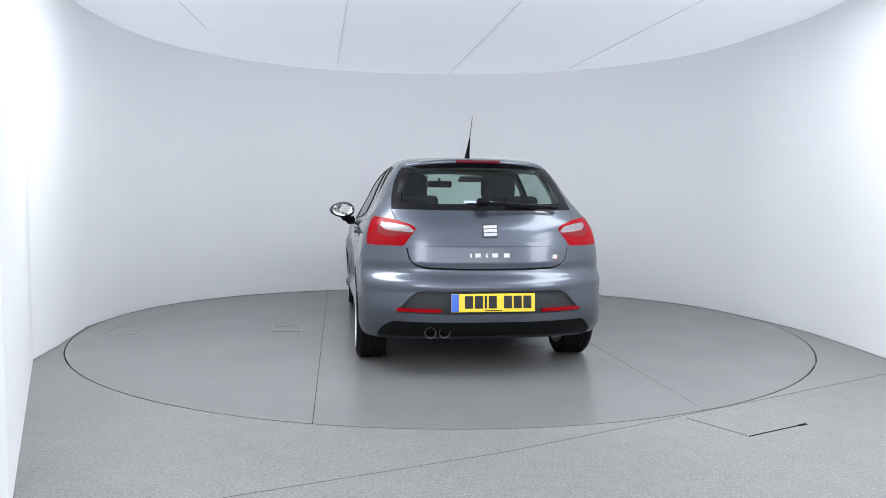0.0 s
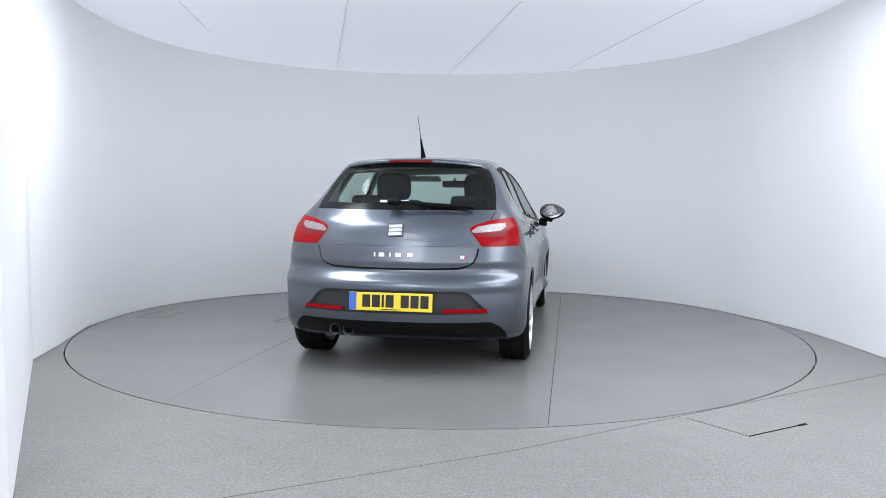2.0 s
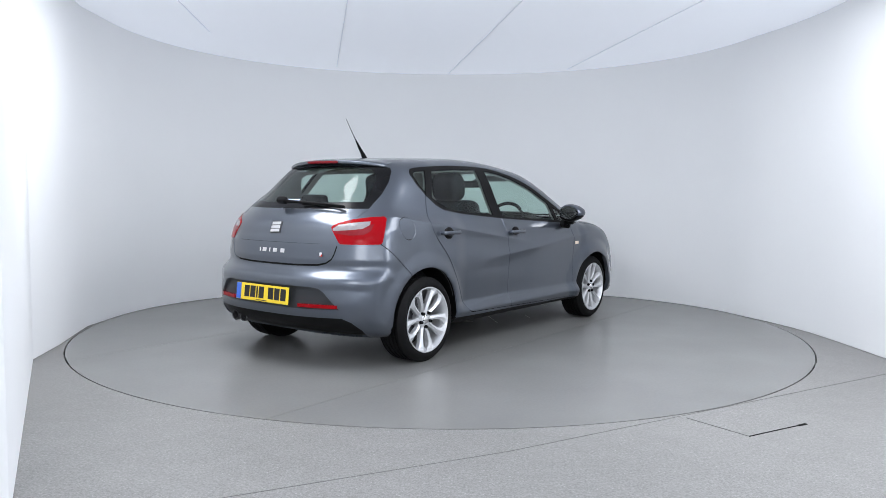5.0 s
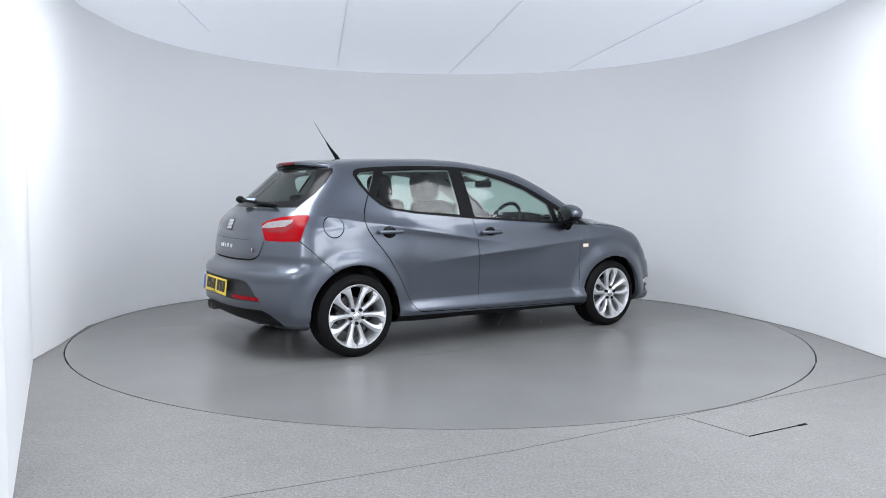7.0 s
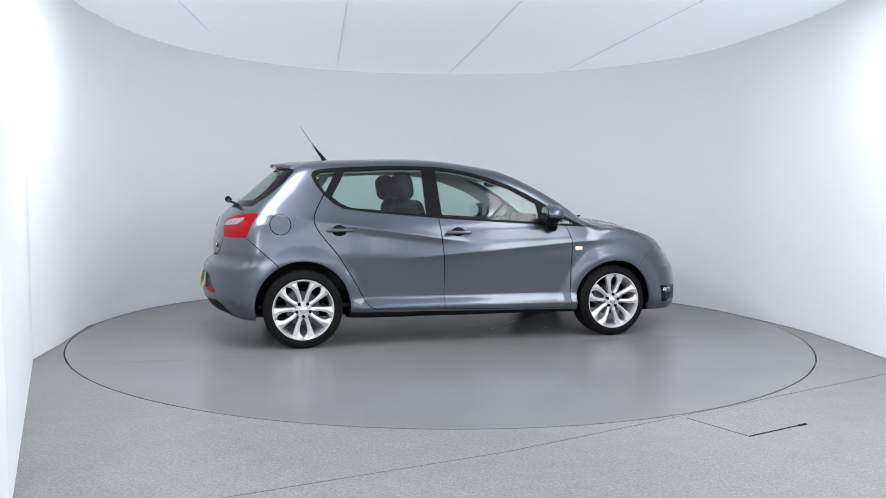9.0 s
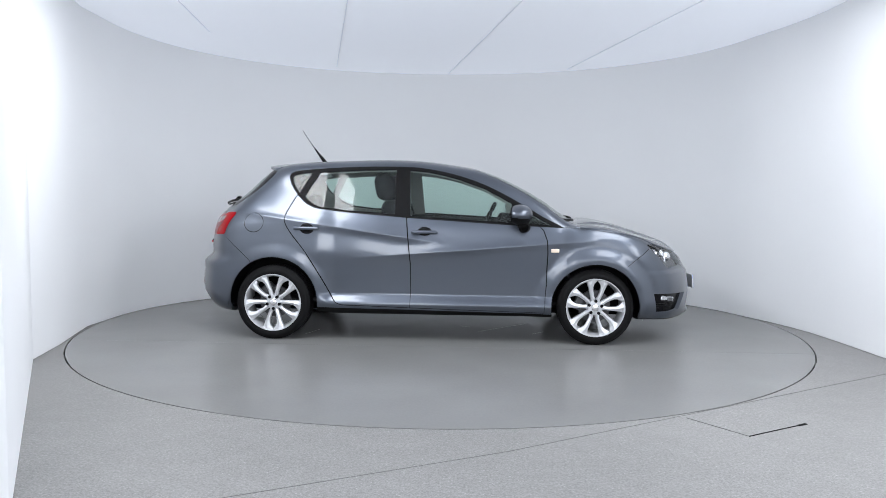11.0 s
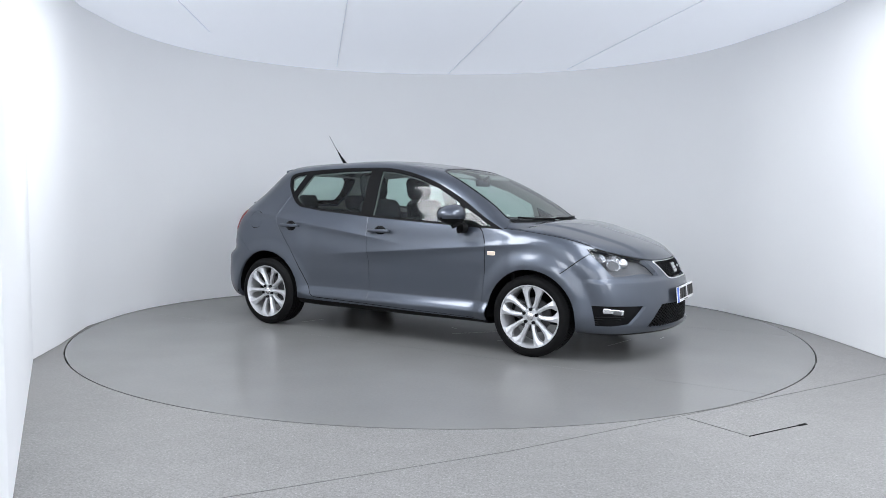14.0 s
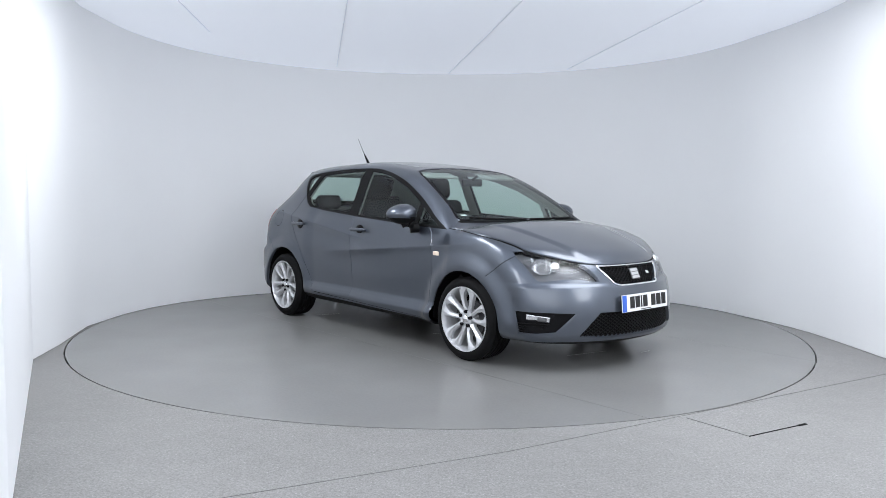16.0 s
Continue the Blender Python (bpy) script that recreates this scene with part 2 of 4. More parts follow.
for a, b in (((0.33, -0.38), (0.62, -0.08)), ((0.62, -0.08), (0.76, 0.05)), ((1.56, -0.18), (1.64, 0.16)), ((0.77, -0.45), (0.87, -0.34)), ((-1.06, -0.61), (-0.99, -0.41)), ((1.83, 0.32), (1.84, 0.42)), ((0.17, -0.12), (0.26, -0.17))):
    part("scuff", strip(a, b, 0.004, 0.001, 0.002), SCUFF, disc, "pale scuff mark")

# ---- the car's body as a smooth solid ----
def curve(keys):
    """A smooth function through (position, value) keys."""
    xs = np.array([k[0] for k in keys], float)
    ys = np.array([k[1] for k in keys], float)
    m = np.gradient(ys, xs)

    def f(x):
        x = np.clip(x, xs[0], xs[-1])
        j = np.clip(np.searchsorted(xs, x) - 1, 0, len(xs) - 2)
        h = xs[j + 1] - xs[j]
        s = (x - xs[j]) / h
        return (2 * s**3 - 3 * s**2 + 1) * ys[j] + (s**3 - 2 * s**2 + s) * h * m[j] + (3 * s**2 - 2 * s**3) * ys[j + 1] + (s**3 - s**2) * h * m[j + 1]
    return f


def step(a, b, x):
    s = np.clip((x - a) / (b - a), 0, 1)
    return s * s * (3 - 2 * s)


ROOF = curve([(-2.2, 1.3163), (-1.8, 1.3354), (-1.45, 1.3598), (-1.15, 1.3925), (-0.66, 1.417), (-0.39, 1.4241), (-0.14, 1.4154), (0.13, 1.3838), (0.38, 1.337), (0.63, 1.237), (0.88, 1.098), (1.06, 0.974), (1.14, 0.941), (1.24, 0.9418), (1.4, 0.9161), (1.56, 0.8703), (1.78, 0.798), (1.94, 0.735), (2.06, 0.6745), (2.2, 0.5733)])
NOSE = curve([(0.0, 1.9539), (0.12, 2.045), (0.2, 2.09), (0.32, 2.10), (0.5, 2.082), (0.64, 2.035), (0.75, 1.9638), (0.9, 1.8922), (1.2, 1.6511), (1.6, 1.2619)])
TAIL = curve([(0.0, -1.6881), (0.15, -1.8023), (0.24, -1.9066), (0.32, -1.949), (0.42, -1.9632), (0.52, -1.9563), (0.6, -1.9427), (0.64, -1.8961), (0.72, -1.8844), (0.85, -1.86), (0.95, -1.8217), (1.03, -1.7421), (1.15, -1.599), (1.25, -1.4939), (1.34, -1.3999), (1.5, -1.2377)])
PLAN = curve([(-2.1, 0.7758), (-1.8, 0.8057), (-1.25, 0.8316), (-0.7, 0.8339), (0.0, 0.837), (0.7, 0.8425), (1.25, 0.8498), (1.6, 0.8322), (1.9, 0.7992), (2.1, 0.7686)])
FLANK = curve([(0.0, -0.15), (0.15, -0.062), (0.22, -0.039), (0.3, -0.0270), (0.4, -0.0257), (0.55, -0.0174), (0.7, -0.0104), (0.8, -0.0228), (0.9, -0.043), (0.97, -0.0757), (1.1, -0.1377), (1.22, -0.1896), (1.34, -0.255), (1.42, -0.3152), (1.6, -0.4922)])
FLOORLINE = curve([(-2.1, 0.26), (-1.8, 0.22), (-1.0, 0.2), (0.9, 0.195), (1.6, 0.19), (2.1, 0.17)])
BOWS = [0.3424, 2.1976, 0.2686, 0.1642, 2.803, 0.025, 0.0285, 0.0925]
HUB_X, HUB_Z, TYRE = 1.2345, 0.290, 0.286
DROP = 0.006  # the body sits this much lower than its own base plane


def tent(d, w):
    return -np.tanh(np.sqrt(d * d + 0.00002) / w)


def half_width(x, z):
    w = PLAN(x) + FLANK(z)
    w = w - np.maximum(z - 0.9, 0) * BOWS[7] * step(-0.6, -1.7, x)
    w = w - np.maximum(z - 0.95, 0) * 0.06 * step(0.4, 1.2, x)
    # shoulder crease falling forward over the rear door, flank crease rising over the front door
    w = w + 0.021 * tent(z - (0.934 - 0.14 * (x + 1.137)), 0.05) * step(0.25, -0.35, x) * step(-1.75, -1.3, x)
    w = w + 0.017 * tent(z - (0.672 + 0.085 * (x + 0.25)), 0.05) * step(-0.75, 0.2, x) * step(1.5, 1.0, x)
    # lower crease of the doors
    w = w + (0.048 * step(0.372, 0.285, z) - 0.014) * step(-0.92, -0.74, x) * step(1.10, 0.98, x)
    # swollen wheel arches
    for hx in (HUB_X, -HUB_X):
        r = np.sqrt((x - hx) ** 2 + (z - HUB_Z) ** 2)
        w = w + (0.030 if hx > 0 else 0.020) * step(0.47, 0.355, r) * step(0.1, 0.3, z)
    return w


def solid(x, y, z):
    """Positive inside the body."""
    a = np.abs(y)
    side = half_width(x, z) - a
    bow = BOWS[5] * step(0.2, 1.0, x) * (a / 0.6) ** 2
    crown = BOWS[6] * (a / 0.6) ** 2 * (1 - 0.35 * step(1.0, 1.4, x))
    top = (ROOF(x + bow) - crown - z) * (1 - 0.25 * step(0.3, 0.6, x) * step(1.2, 1.0, x))
    # raised middle of the bonnet
    top = top + 0.012 * (step(0.07, 0.0, a - 0.53 + 0.24 * (x - 1.1)) - 0.5) * step(1.08, 1.25, x)
    nose = NOSE(z) + 0.018 * (step(0.580, 0.545, z) - 0.6) - BOWS[0] * (a / 0.8) ** BOWS[1] - x
    tail = x - TAIL(z) - (BOWS[2] + BOWS[3] * step(0.8, 1.3, z)) * (a / 0.8) ** BOWS[4]
    tail = tail * (1 - 0.28 * step(0.95, 1.1, z))
    under = z - FLOORLINE(x)
    ds = np.stack([side, top, nose, tail, under])
    # soft intersection of the five limits
    return -np.log(np.sum(np.exp(np.clip(-ds * 30.0, -60, 60)), axis=0)) / 30.0


def slope(p, e=0.002):
    """Unit outward normals of the solid at points (n, 3)."""
    g = np.stack([solid(*(p + d).T) - solid(*(p - d).T) for d in np.eye(3) * e], axis=1)
    return -g / np.maximum(np.linalg.norm(g, axis=1, keepdims=True), 1e-9)


def skin(q, c):
    """Where the way from inner points c to outer points q leaves the solid."""
    lo, hi = np.zeros(len(q)), np.ones(len(q))
    for _ in range(26):
        mid = (lo + hi) / 2
        inside = solid(*(c + (q - c) * mid[:, None]).T) > 0
        lo, hi = np.where(inside, mid, lo), np.where(inside, hi, mid)
    return c + (q - c) * ((lo + hi) / 2)[:, None]


def shell(nx, ny, nz):
    """The body's closed skin: a box grid pushed onto the solid."""
    lo, hi = np.array([-2.3, -1.05, 0.0]), np.array([2.4, 1.05, 1.7])
    n = (nx, ny, nz)
    index, pts, faces = {}, [], []

    def vert(i, j, k):
        if (i, j, k) not in index:
            index[i, j, k] = len(pts)
            pts.append(lo + (hi - lo) * np.array([i / nx, j / ny, k / nz]))
        return index[i, j, k]
    for ax in range(3):
        u, v = (ax + 1) % 3, (ax + 2) % 3
        for end in (0, n[ax]):
            for iu in range(n[u]):
                for iv in range(n[v]):
                    quad = []
                    for du, dv in ((0, 0), (1, 0), (1, 1), (0, 1)):
                        c = [0, 0, 0]
                        c[ax], c[u], c[v] = end, iu + du, iv + dv
                        quad.append(vert(*c))
                    faces.append(quad if end else quad[::-1])
    q = np.array(pts)
    c = np.stack([np.clip(q[:, 0] * 0.72, -1.5, 1.6), q[:, 1] * 0.25, 0.56 + 0 * q[:, 2]], axis=1)
    return skin(q, c), faces


# ---- cutting the skin into panels ----
X, Y, Z = Vector((1, 0, 0)), Vector((0, 1, 0)), Vector((0, 0, 1))
SIDE, BACK, TOP = (X, Z), (Y, Z), (X, Y)
D = 0.5 ** 0.5


def oblique(front, s):
    """A slanting view on a corner of the car, s the side: +1 left, -1 right."""
    return (Vector((-D if front else D, s * D, 0)), Z)


def inside(poly, u, v):
    hit = False
    for (x0, y0), (x1, y1) in zip(poly, poly[1:] + poly[:1]):
        if (y0 > v) != (y1 > v) and u < (x1 - x0) * (v - y0) / (y1 - y0) + x0:
            hit = not hit
    return hit


def mirrored(half):
    """A closed outline from its half at positive first coordinate, top to bottom."""
    return [(u, v) for u, v in half] + [(-u, v) for u, v in half[::-1] if u > 1e-6]


def stroke(line, w):
    """A closed outline w wide along a line."""
    left, right = [], []
    for i, (u, v) in enumerate(line):
        a, b = line[max(i - 1, 0)], line[min(i + 1, len(line) - 1)]
        du, dv = b[0] - a[0], b[1] - a[1]
        n = math.hypot(du, dv)
        left.append((u - dv / n * w / 2, v + du / n * w / 2))
        right.append((u + dv / n * w / 2, v - du / n * w / 2))
    return left + right[::-1]


def smooth_line(pts, n=4, closed=False):
    """A rounder line through pts."""
    out = []
    m = len(pts)
    for i in range(m if closed else m - 1):
        p0, p1, p2, p3 = (pts[(i + k) % m] if closed else pts[min(max(i + k, 0), m - 1)] for k in (-1, 0, 1, 2))
        for j in range(n):
            t = j / n
            out.append(tuple(0.5 * (2 * b + (c - a) * t + (2 * a - 5 * b + 4 * c - d) * t * t + (3 * b - a - 3 * c + d) * t**3) for a, b, c, d in zip(p0, p1, p2, p3)))
    return out if closed else out + [pts[-1]]


def cut(bm, tags, poly, view, where, name):
    """Cuts the outline into the skin and names the faces inside it."""
    eu, ev = view
    layer = bm.faces.layers.int["tag"]

    def box(f):
        us = [v.co.dot(eu) for v in f.verts]
        vs = [v.co.dot(ev) for v in f.verts]
        return min(us), max(us), min(vs), max(vs)
    u0, u1 = min(p[0] for p in poly), max(p[0] for p in poly)
    v0, v1 = min(p[1] for p in poly), max(p[1] for p in poly)
    near = {}
    for f in bm.faces:
        if where(f.calc_center_median(), f.normal):
            b = box(f)
            if b[1] >= u0 and b[0] <= u1 and b[3] >= v0 and b[2] <= v1:
                near[f] = b
    for (a0, a1), (b0, b1) in zip(poly, poly[1:] + poly[:1]):
        n = math.hypot(b0 - a0, b1 - a1)
        if n < 1e-6:
            continue
        nu, nv = -(b1 - a1) / n, (b0 - a0) / n
        lo_u, hi_u, lo_v, hi_v = min(a0, b0), max(a0, b0), min(a1, b1), max(a1, b1)
        sub = []
        for f, b in near.items():
            if b[1] >= lo_u and b[0] <= hi_u and b[3] >= lo_v and b[2] <= hi_v:
                ds = [(v.co.dot(eu) - a0) * nu + (v.co.dot(ev) - a1) * nv for v in f.verts]
                if min(ds) < -1e-5 and max(ds) > 1e-5:
                    sub.append(f)
        if not sub:
            continue
        geom = list({e for f in sub for e in f.edges}) + list({v for f in sub for v in f.verts}) + sub
        for f in sub:
            del near[f]
        got = bmesh.ops.bisect_plane(bm, geom=geom, dist=1e-6, plane_co=eu * a0 + ev * a1, plane_no=eu * nu + ev * nv)
        for f in set(g for g in got["geom"] if isinstance(g, bmesh.types.BMFace)) | set(f for f in sub if f.is_valid):
            near[f] = box(f)
    if name is None:
        return
    k = tags.setdefault(name, len(tags))
    for f in near:
        c = f.calc_center_median()
        if inside(poly, c.dot(eu), c.dot(ev)):
            f[layer] = k


def flank(c, n):
    return abs(c.y) > 0.42


DLO = smooth_line([(-1.157, 1.265), (-1.12, 1.31), (-0.92, 1.334), (-0.59, 1.352), (-0.25, 1.354), (-0.05, 1.337), (0.17, 1.290), (0.39, 1.215), (0.62, 1.100), (0.83, 0.975)], 3) + [(1.0, 0.888), (0.61, 0.905), (-0.2, 0.952), (-0.71, 0.993), (-0.93, 1.022), (-1.0, 1.055), (-1.075, 1.125), (-1.13, 1.20)]
QUARTER = [(-1.125, 1.265), (-1.09, 1.293), (-0.975, 1.305), (-1.06, 1.145), (-1.095, 1.19)]
RGLASS = [(-0.905, 1.304), (-0.58, 1.325), (-0.308, 1.332), (-0.300, 0.984), (-0.70, 1.010), (-0.88, 1.032), (-0.955, 1.065), (-1.012, 1.115)]
FGLASS = [(-0.198, 1.328), (-0.06, 1.314), (0.06, 1.29), (0.17, 1.262), (0.39, 1.184), (0.60, 1.073), (0.612, 0.925), (-0.178, 0.968)]
TRIANGLE = [(0.648, 1.045), (0.80, 0.965), (0.905, 0.907), (0.66, 0.922)]
FDOOR = [(-0.24, 1.2), (-0.21, 0.97), (-0.172, 0.60), (-0.172, 0.265), (0.845, 0.243), (0.862, 0.45), (0.872, 0.70), (0.868, 0.79), (0.84, 0.87), (0.79, 0.92), (0.5, 1.05)]
RDOOR = smooth_line([(-1.06, 1.15), (-1.138, 1.00), (-1.150, 0.92), (-1.10, 0.83), (-0.98, 0.68), (-0.85, 0.47), (-0.79, 0.36), (-0.745, 0.300), (-0.70, 0.281)], 3) + [(-0.172, 0.265), (-0.172, 0.60), (-0.21, 0.97), (-0.24, 1.2)]
HOODLINE = [(1.0, 0.899), (1.02, 0.897), (1.23, 0.879), (1.44, 0.848), (1.58, 0.812), (1.66, 0.778), (1.74, 0.748), (1.84, 0.716), (1.91, 0.694), (1.965, 0.683)]
HOODLINE = smooth_line(HOODLINE, 4)
GATE = mirrored([(0.597, 1.045), (0.575, 0.97), (0.465, 0.92), (0.505, 0.815), (0.50, 0.74), (0.485, 0.712), (0.455, 0.69), (0.40, 0.676), (0.2, 0.670), (0.0, 0.669)])
REARWIN = mirrored([(0.0, 1.330), (0.3, 1.327), (0.46, 1.322), (0.505, 1.312), (0.53, 1.285), (0.565, 1.21), (0.588, 1.12), (0.597, 1.035), (0.3, 1.031), (0.0, 1.030)])
SCREEN = [(0.325, 0.0), (0.33, 0.25), (0.345, 0.42), (0.365, 0.498), (0.42, 0.525), (0.62, 0.575), (0.89, 0.63), (0.975, 0.652), (1.0, 0.64), (1.05, 0.48), (1.10, 0.2), (1.11, 0.0)]
SCREEN = SCREEN + [(u, -v) for u, v in SCREEN[-2:0:-1]]
REARCLEAR = mirrored([(0.0, 1.318), (0.3, 1.314), (0.41, 1.302), (0.465, 1.265), (0.50, 1.20), (0.525, 1.13), (0.53, 1.082), (0.3, 1.074), (0.0, 1.072)])
COWL = [(1.0, 0.64), (1.05, 0.48), (1.10, 0.2), (1.11, 0.0), (1.15, 0.0), (1.14, 0.2), (1.095, 0.48), (1.035, 0.67), (1.0, 0.68)]
TAILLAMP = [(-0.936, 0.915), (-0.928, 0.925), (-0.894, 0.942), (-0.80, 0.966), (-0.686, 0.981), (-0.602, 0.985), (-0.587, 0.972), (-0.600, 0.905), (-0.616, 0.826), (-0.627, 0.813), (-0.76, 0.809), (-0.88, 0.811), (-0.892, 0.822), (-0.932, 0.900)]
TAILWHITE = [(-0.929, 0.905), (-0.887, 0.931), (-0.797, 0.945), (-0.69, 0.954), (-0.695, 0.932), (-0.741, 0.908), (-0.825, 0.899), (-0.922, 0.893)]
TAILDARK = [(-0.922, 0.893), (-0.825, 0.899), (-0.741, 0.908), (-0.695, 0.932), (-0.665, 0.940), (-0.690, 0.895), (-0.735, 0.870), (-0.83, 0.866), (-0.915, 0.878)]
HEADLAMP = smooth_line([(-0.608, 0.772), (-0.757, 0.762), (-0.94, 0.722), (-1.052, 0.69), (-1.12, 0.64), (-1.165, 0.582), (-1.047, 0.598), (-0.94, 0.600), (-0.80, 0.588), (-0.75, 0.602), (-0.69, 0.675)], 2, True)
FOG = [(-0.615, 0.402), (-0.80, 0.398), (-1.018, 0.390), (-0.95, 0.325), (-0.884, 0.268), (-0.76, 0.255), (-0.643, 0.252)]
GRILLE_OUT = mirrored([(0.318, 0.682), (0.325, 0.668), (0.235, 0.562), (0.2, 0.553)])
GRILLE_IN = mirrored([(0.309, 0.677), (0.314, 0.667), (0.230, 0.567), (0.2, 0.559)])
LOWER = mirrored([(0.385, 0.392), (0.44, 0.335), (0.525, 0.238), (0.40, 0.228)])
RECESS = mirrored([(0.40, 0.543), (0.455, 0.535), (0.49, 0.515), (0.595, 0.402), (0.3, 0.398)])
DIFFUSER = mirrored([(0.60, 0.352), (0.65, 0.325), (0.69, 0.275), (0.70, 0.10)])
ARCH_F = [(HUB_X + 0.336 * math.cos(a * math.pi / 24), 0.286 + 0.336 * math.sin(a * math.pi / 24)) for a in range(48)]
ARCH_R = [(-HUB_X + 0.345 * math.cos(a * math.pi / 24), 0.300 + 0.345 * math.sin(a * math.pi / 24)) for a in range(48)]
FUEL = [(-1.392 + 0.074 * math.cos(a * math.pi / 16), 0.908 + 0.074 * math.sin(a * math.pi / 16)) for a in range(33)]


def cut_body():
    P, F = shell(124, 52, 68)
    bm = bmesh.new()
    vs = [bm.verts.new(p) for p in P]
    for f in F:
        bm.faces.new([vs[i] for i in f])
    bm.faces.layers.int.new("tag")
    bm.normal_update()
    tags = {"shell": 0}

    def c(poly, view, where, name):
        cut(bm, tags, poly, view, where, name)
    # loops along the pressed creases
    c(stroke([(-1.45, 0.978), (-0.9, 0.901), (-0.4, 0.831), (0.0, 0.775)], 0.010), SIDE, flank, None)
    c(stroke([(-0.5, 0.651), (0.0, 0.693), (0.7, 0.753), (1.2, 0.795)], 0.010), SIDE, flank, None)
    c([(-0.92, 0.285), (0.95, 0.285), (0.95, 0.372), (-0.92, 0.372)], SIDE, flank, None)
    c([(-0.8, 0.602), (0.8, 0.602), (0.8, 0.638), (-0.8, 0.638)], BACK, lambda p, n: p.x < -1.3 and n.x < -0.1, None)
    c([(-0.9, 0.543), (0.9, 0.543), (0.9, 0.582), (-0.9, 0.582)], BACK, lambda p, n: p.x > 1.4 and n.x > 0.1, None)
    front = lambda p, n: p.x > 1.3
    rear = lambda p, n: p.x < -1.05 and n.x < -0.12
    low = lambda p, n: True
    c([(0.95, 0.1), (2.4, 0.1), (2.4, 0.69)] + HOODLINE[::-1] + [(0.79, 0.92), (0.84, 0.87), (0.868, 0.79), (0.872, 0.70), (0.862, 0.45), (0.845, 0.243), (0.83, 0.1)], SIDE, flank, "front_wing")
    c([(1.40, 0.52), (1.46, 0.605), (1.64, 0.745), (1.72, 0.757), (2.4, 0.70), (2.4, 0.0), (1.40, 0.0)], SIDE, low, "front_bumper")
    c(HOODLINE + [(2.4, 0.683), (2.4, 1.2), (0.98, 1.2)], SIDE, lambda p, n: n.z > 0.1, "bonnet")
    c([(-1.635, 0.815), (-1.42, 0.62), (-1.36, 0.5), (-1.36, 0.0), (-2.3, 0.0), (-2.3, 0.815)], SIDE, low, "rear_bumper")
    c(FDOOR, SIDE, flank, "front_door")
    c(RDOOR, SIDE, flank, "rear_door")
    c([(-0.95, 0.1), (0.97, 0.1), (0.97, 0.236), (-0.95, 0.262)], SIDE, low, "sill")
    c(SCREEN, TOP, lambda p, n: n.z > 0.2 and p.z > 0.9, "windscreen")
    c(stroke(SCREEN + SCREEN[:2], 0.022), TOP, lambda p, n: n.z > 0.2 and p.z > 0.9, "screen_frit")
    c(COWL, TOP, lambda p, n: n.z > 0.2 and p.z > 0.85, "cowl")
    c([(u, -v) for u, v in COWL], TOP, lambda p, n: n.z > 0.2 and p.z > 0.85, "cowl")
    c(GATE, BACK, rear, "tailgate")
    c(REARWIN, BACK, rear, "rear_frit")
    c(REARCLEAR, BACK, rear, "rear_window")
    up = lambda p, n: abs(p.y) > 0.42 and p.z > 0.86
    c(DLO, SIDE, up, "window_frame")
    c(QUARTER, SIDE, up, "quarter_window")
    c(RGLASS, SIDE, up, "rear_glass")
    c(FGLASS, SIDE, up, "front_glass")
    c(TRIANGLE, SIDE, up, "mirror_glass_corner")
    for s in (1, -1):
        lamp = lambda p, n, s=s: p.y * s > 0.25 and p.x < -1.3
        c(TAILLAMP, oblique(False, s), lamp, "tail_lamp")
        c(TAILWHITE, oblique(False, s), lamp, "tail_white")
        c(TAILDARK, oblique(False, s), lamp, "tail_dark")
        lamp = lambda p, n, s=s: p.y * s > 0.2 and p.x > 1.4
        c(HEADLAMP, oblique(True, s), lamp, "headlamp")
        c(FOG, oblique(True, s), lamp, "fog_recess")
    c(GRILLE_OUT, BACK, front, "grille_frame")
    c(GRILLE_IN, BACK, front, "grille")
    c(LOWER, BACK, front, "lower_grille")
    c(mirrored([(0.9, 0.208), (0.9, 0.1)]), BACK, front, "chin")
    back = lambda p, n: p.x < -1.5 and n.x < -0.1
    c(RECESS, BACK, back, "recess")
    c(DIFFUSER, BACK, lambda p, n: p.x < -1.6 and n.x < -0.15, "diffuser")
    # shut lines, and one dark stroke for the shade in the tailgate crease
    g = 0.009
    c(stroke(FDOOR[1:10], g), SIDE, lambda p, n: flank(p, n) and p.z < 0.955, "gap")
    c(stroke(RDOOR[0:-2], g), SIDE, lambda p, n: flank(p, n) and p.z < 1.16, "gap")
    c(stroke(HOODLINE[1:] + [(1.965, 0.683), (2.3, 0.683)], g), SIDE, lambda p, n: p.x > 1 and (p.x < 1.9 or n.x > 0.2), "gap")
    c(stroke([(1.46, 0.605), (1.64, 0.745)], 0.007), SIDE, flank, "gap")
    c(stroke([(-1.635, 0.815), (-1.42, 0.62), (-1.38, 0.56)], 0.007), SIDE, flank, "gap")
    c(stroke([(0.515, 0.80), (0.505, 0.75), (0.488, 0.713), (0.455, 0.69), (0.40, 0.676), (0.2, 0.670), (0.0, 0.669), (-0.2, 0.670), (-0.40, 0.676), (-0.455, 0.69), (-0.488, 0.713), (-0.505, 0.75), (-0.515, 0.80)], 0.012), BACK, rear, "gap")
    for s in (1, -1):
        c(stroke([(s * 0.597, 1.03), (s * 0.572, 0.968)], 0.006), BACK, rear, "gap")
    # no joint here: dark colour stands in for the shade under the tailgate crease
    c(stroke([(-0.40, 0.811), (0.40, 0.811)], 0.0025), BACK, rear, "gap")
    c(stroke([(1.02, 0.90), (1.015, 0.99)], 0.005), SIDE, lambda p, n: abs(p.y) > 0.5, "gap")
    c(stroke(FUEL, 0.007), SIDE, lambda p, n: p.y < -0.4, "gap")
    well = lambda p, n: abs(p.y) > 0.52
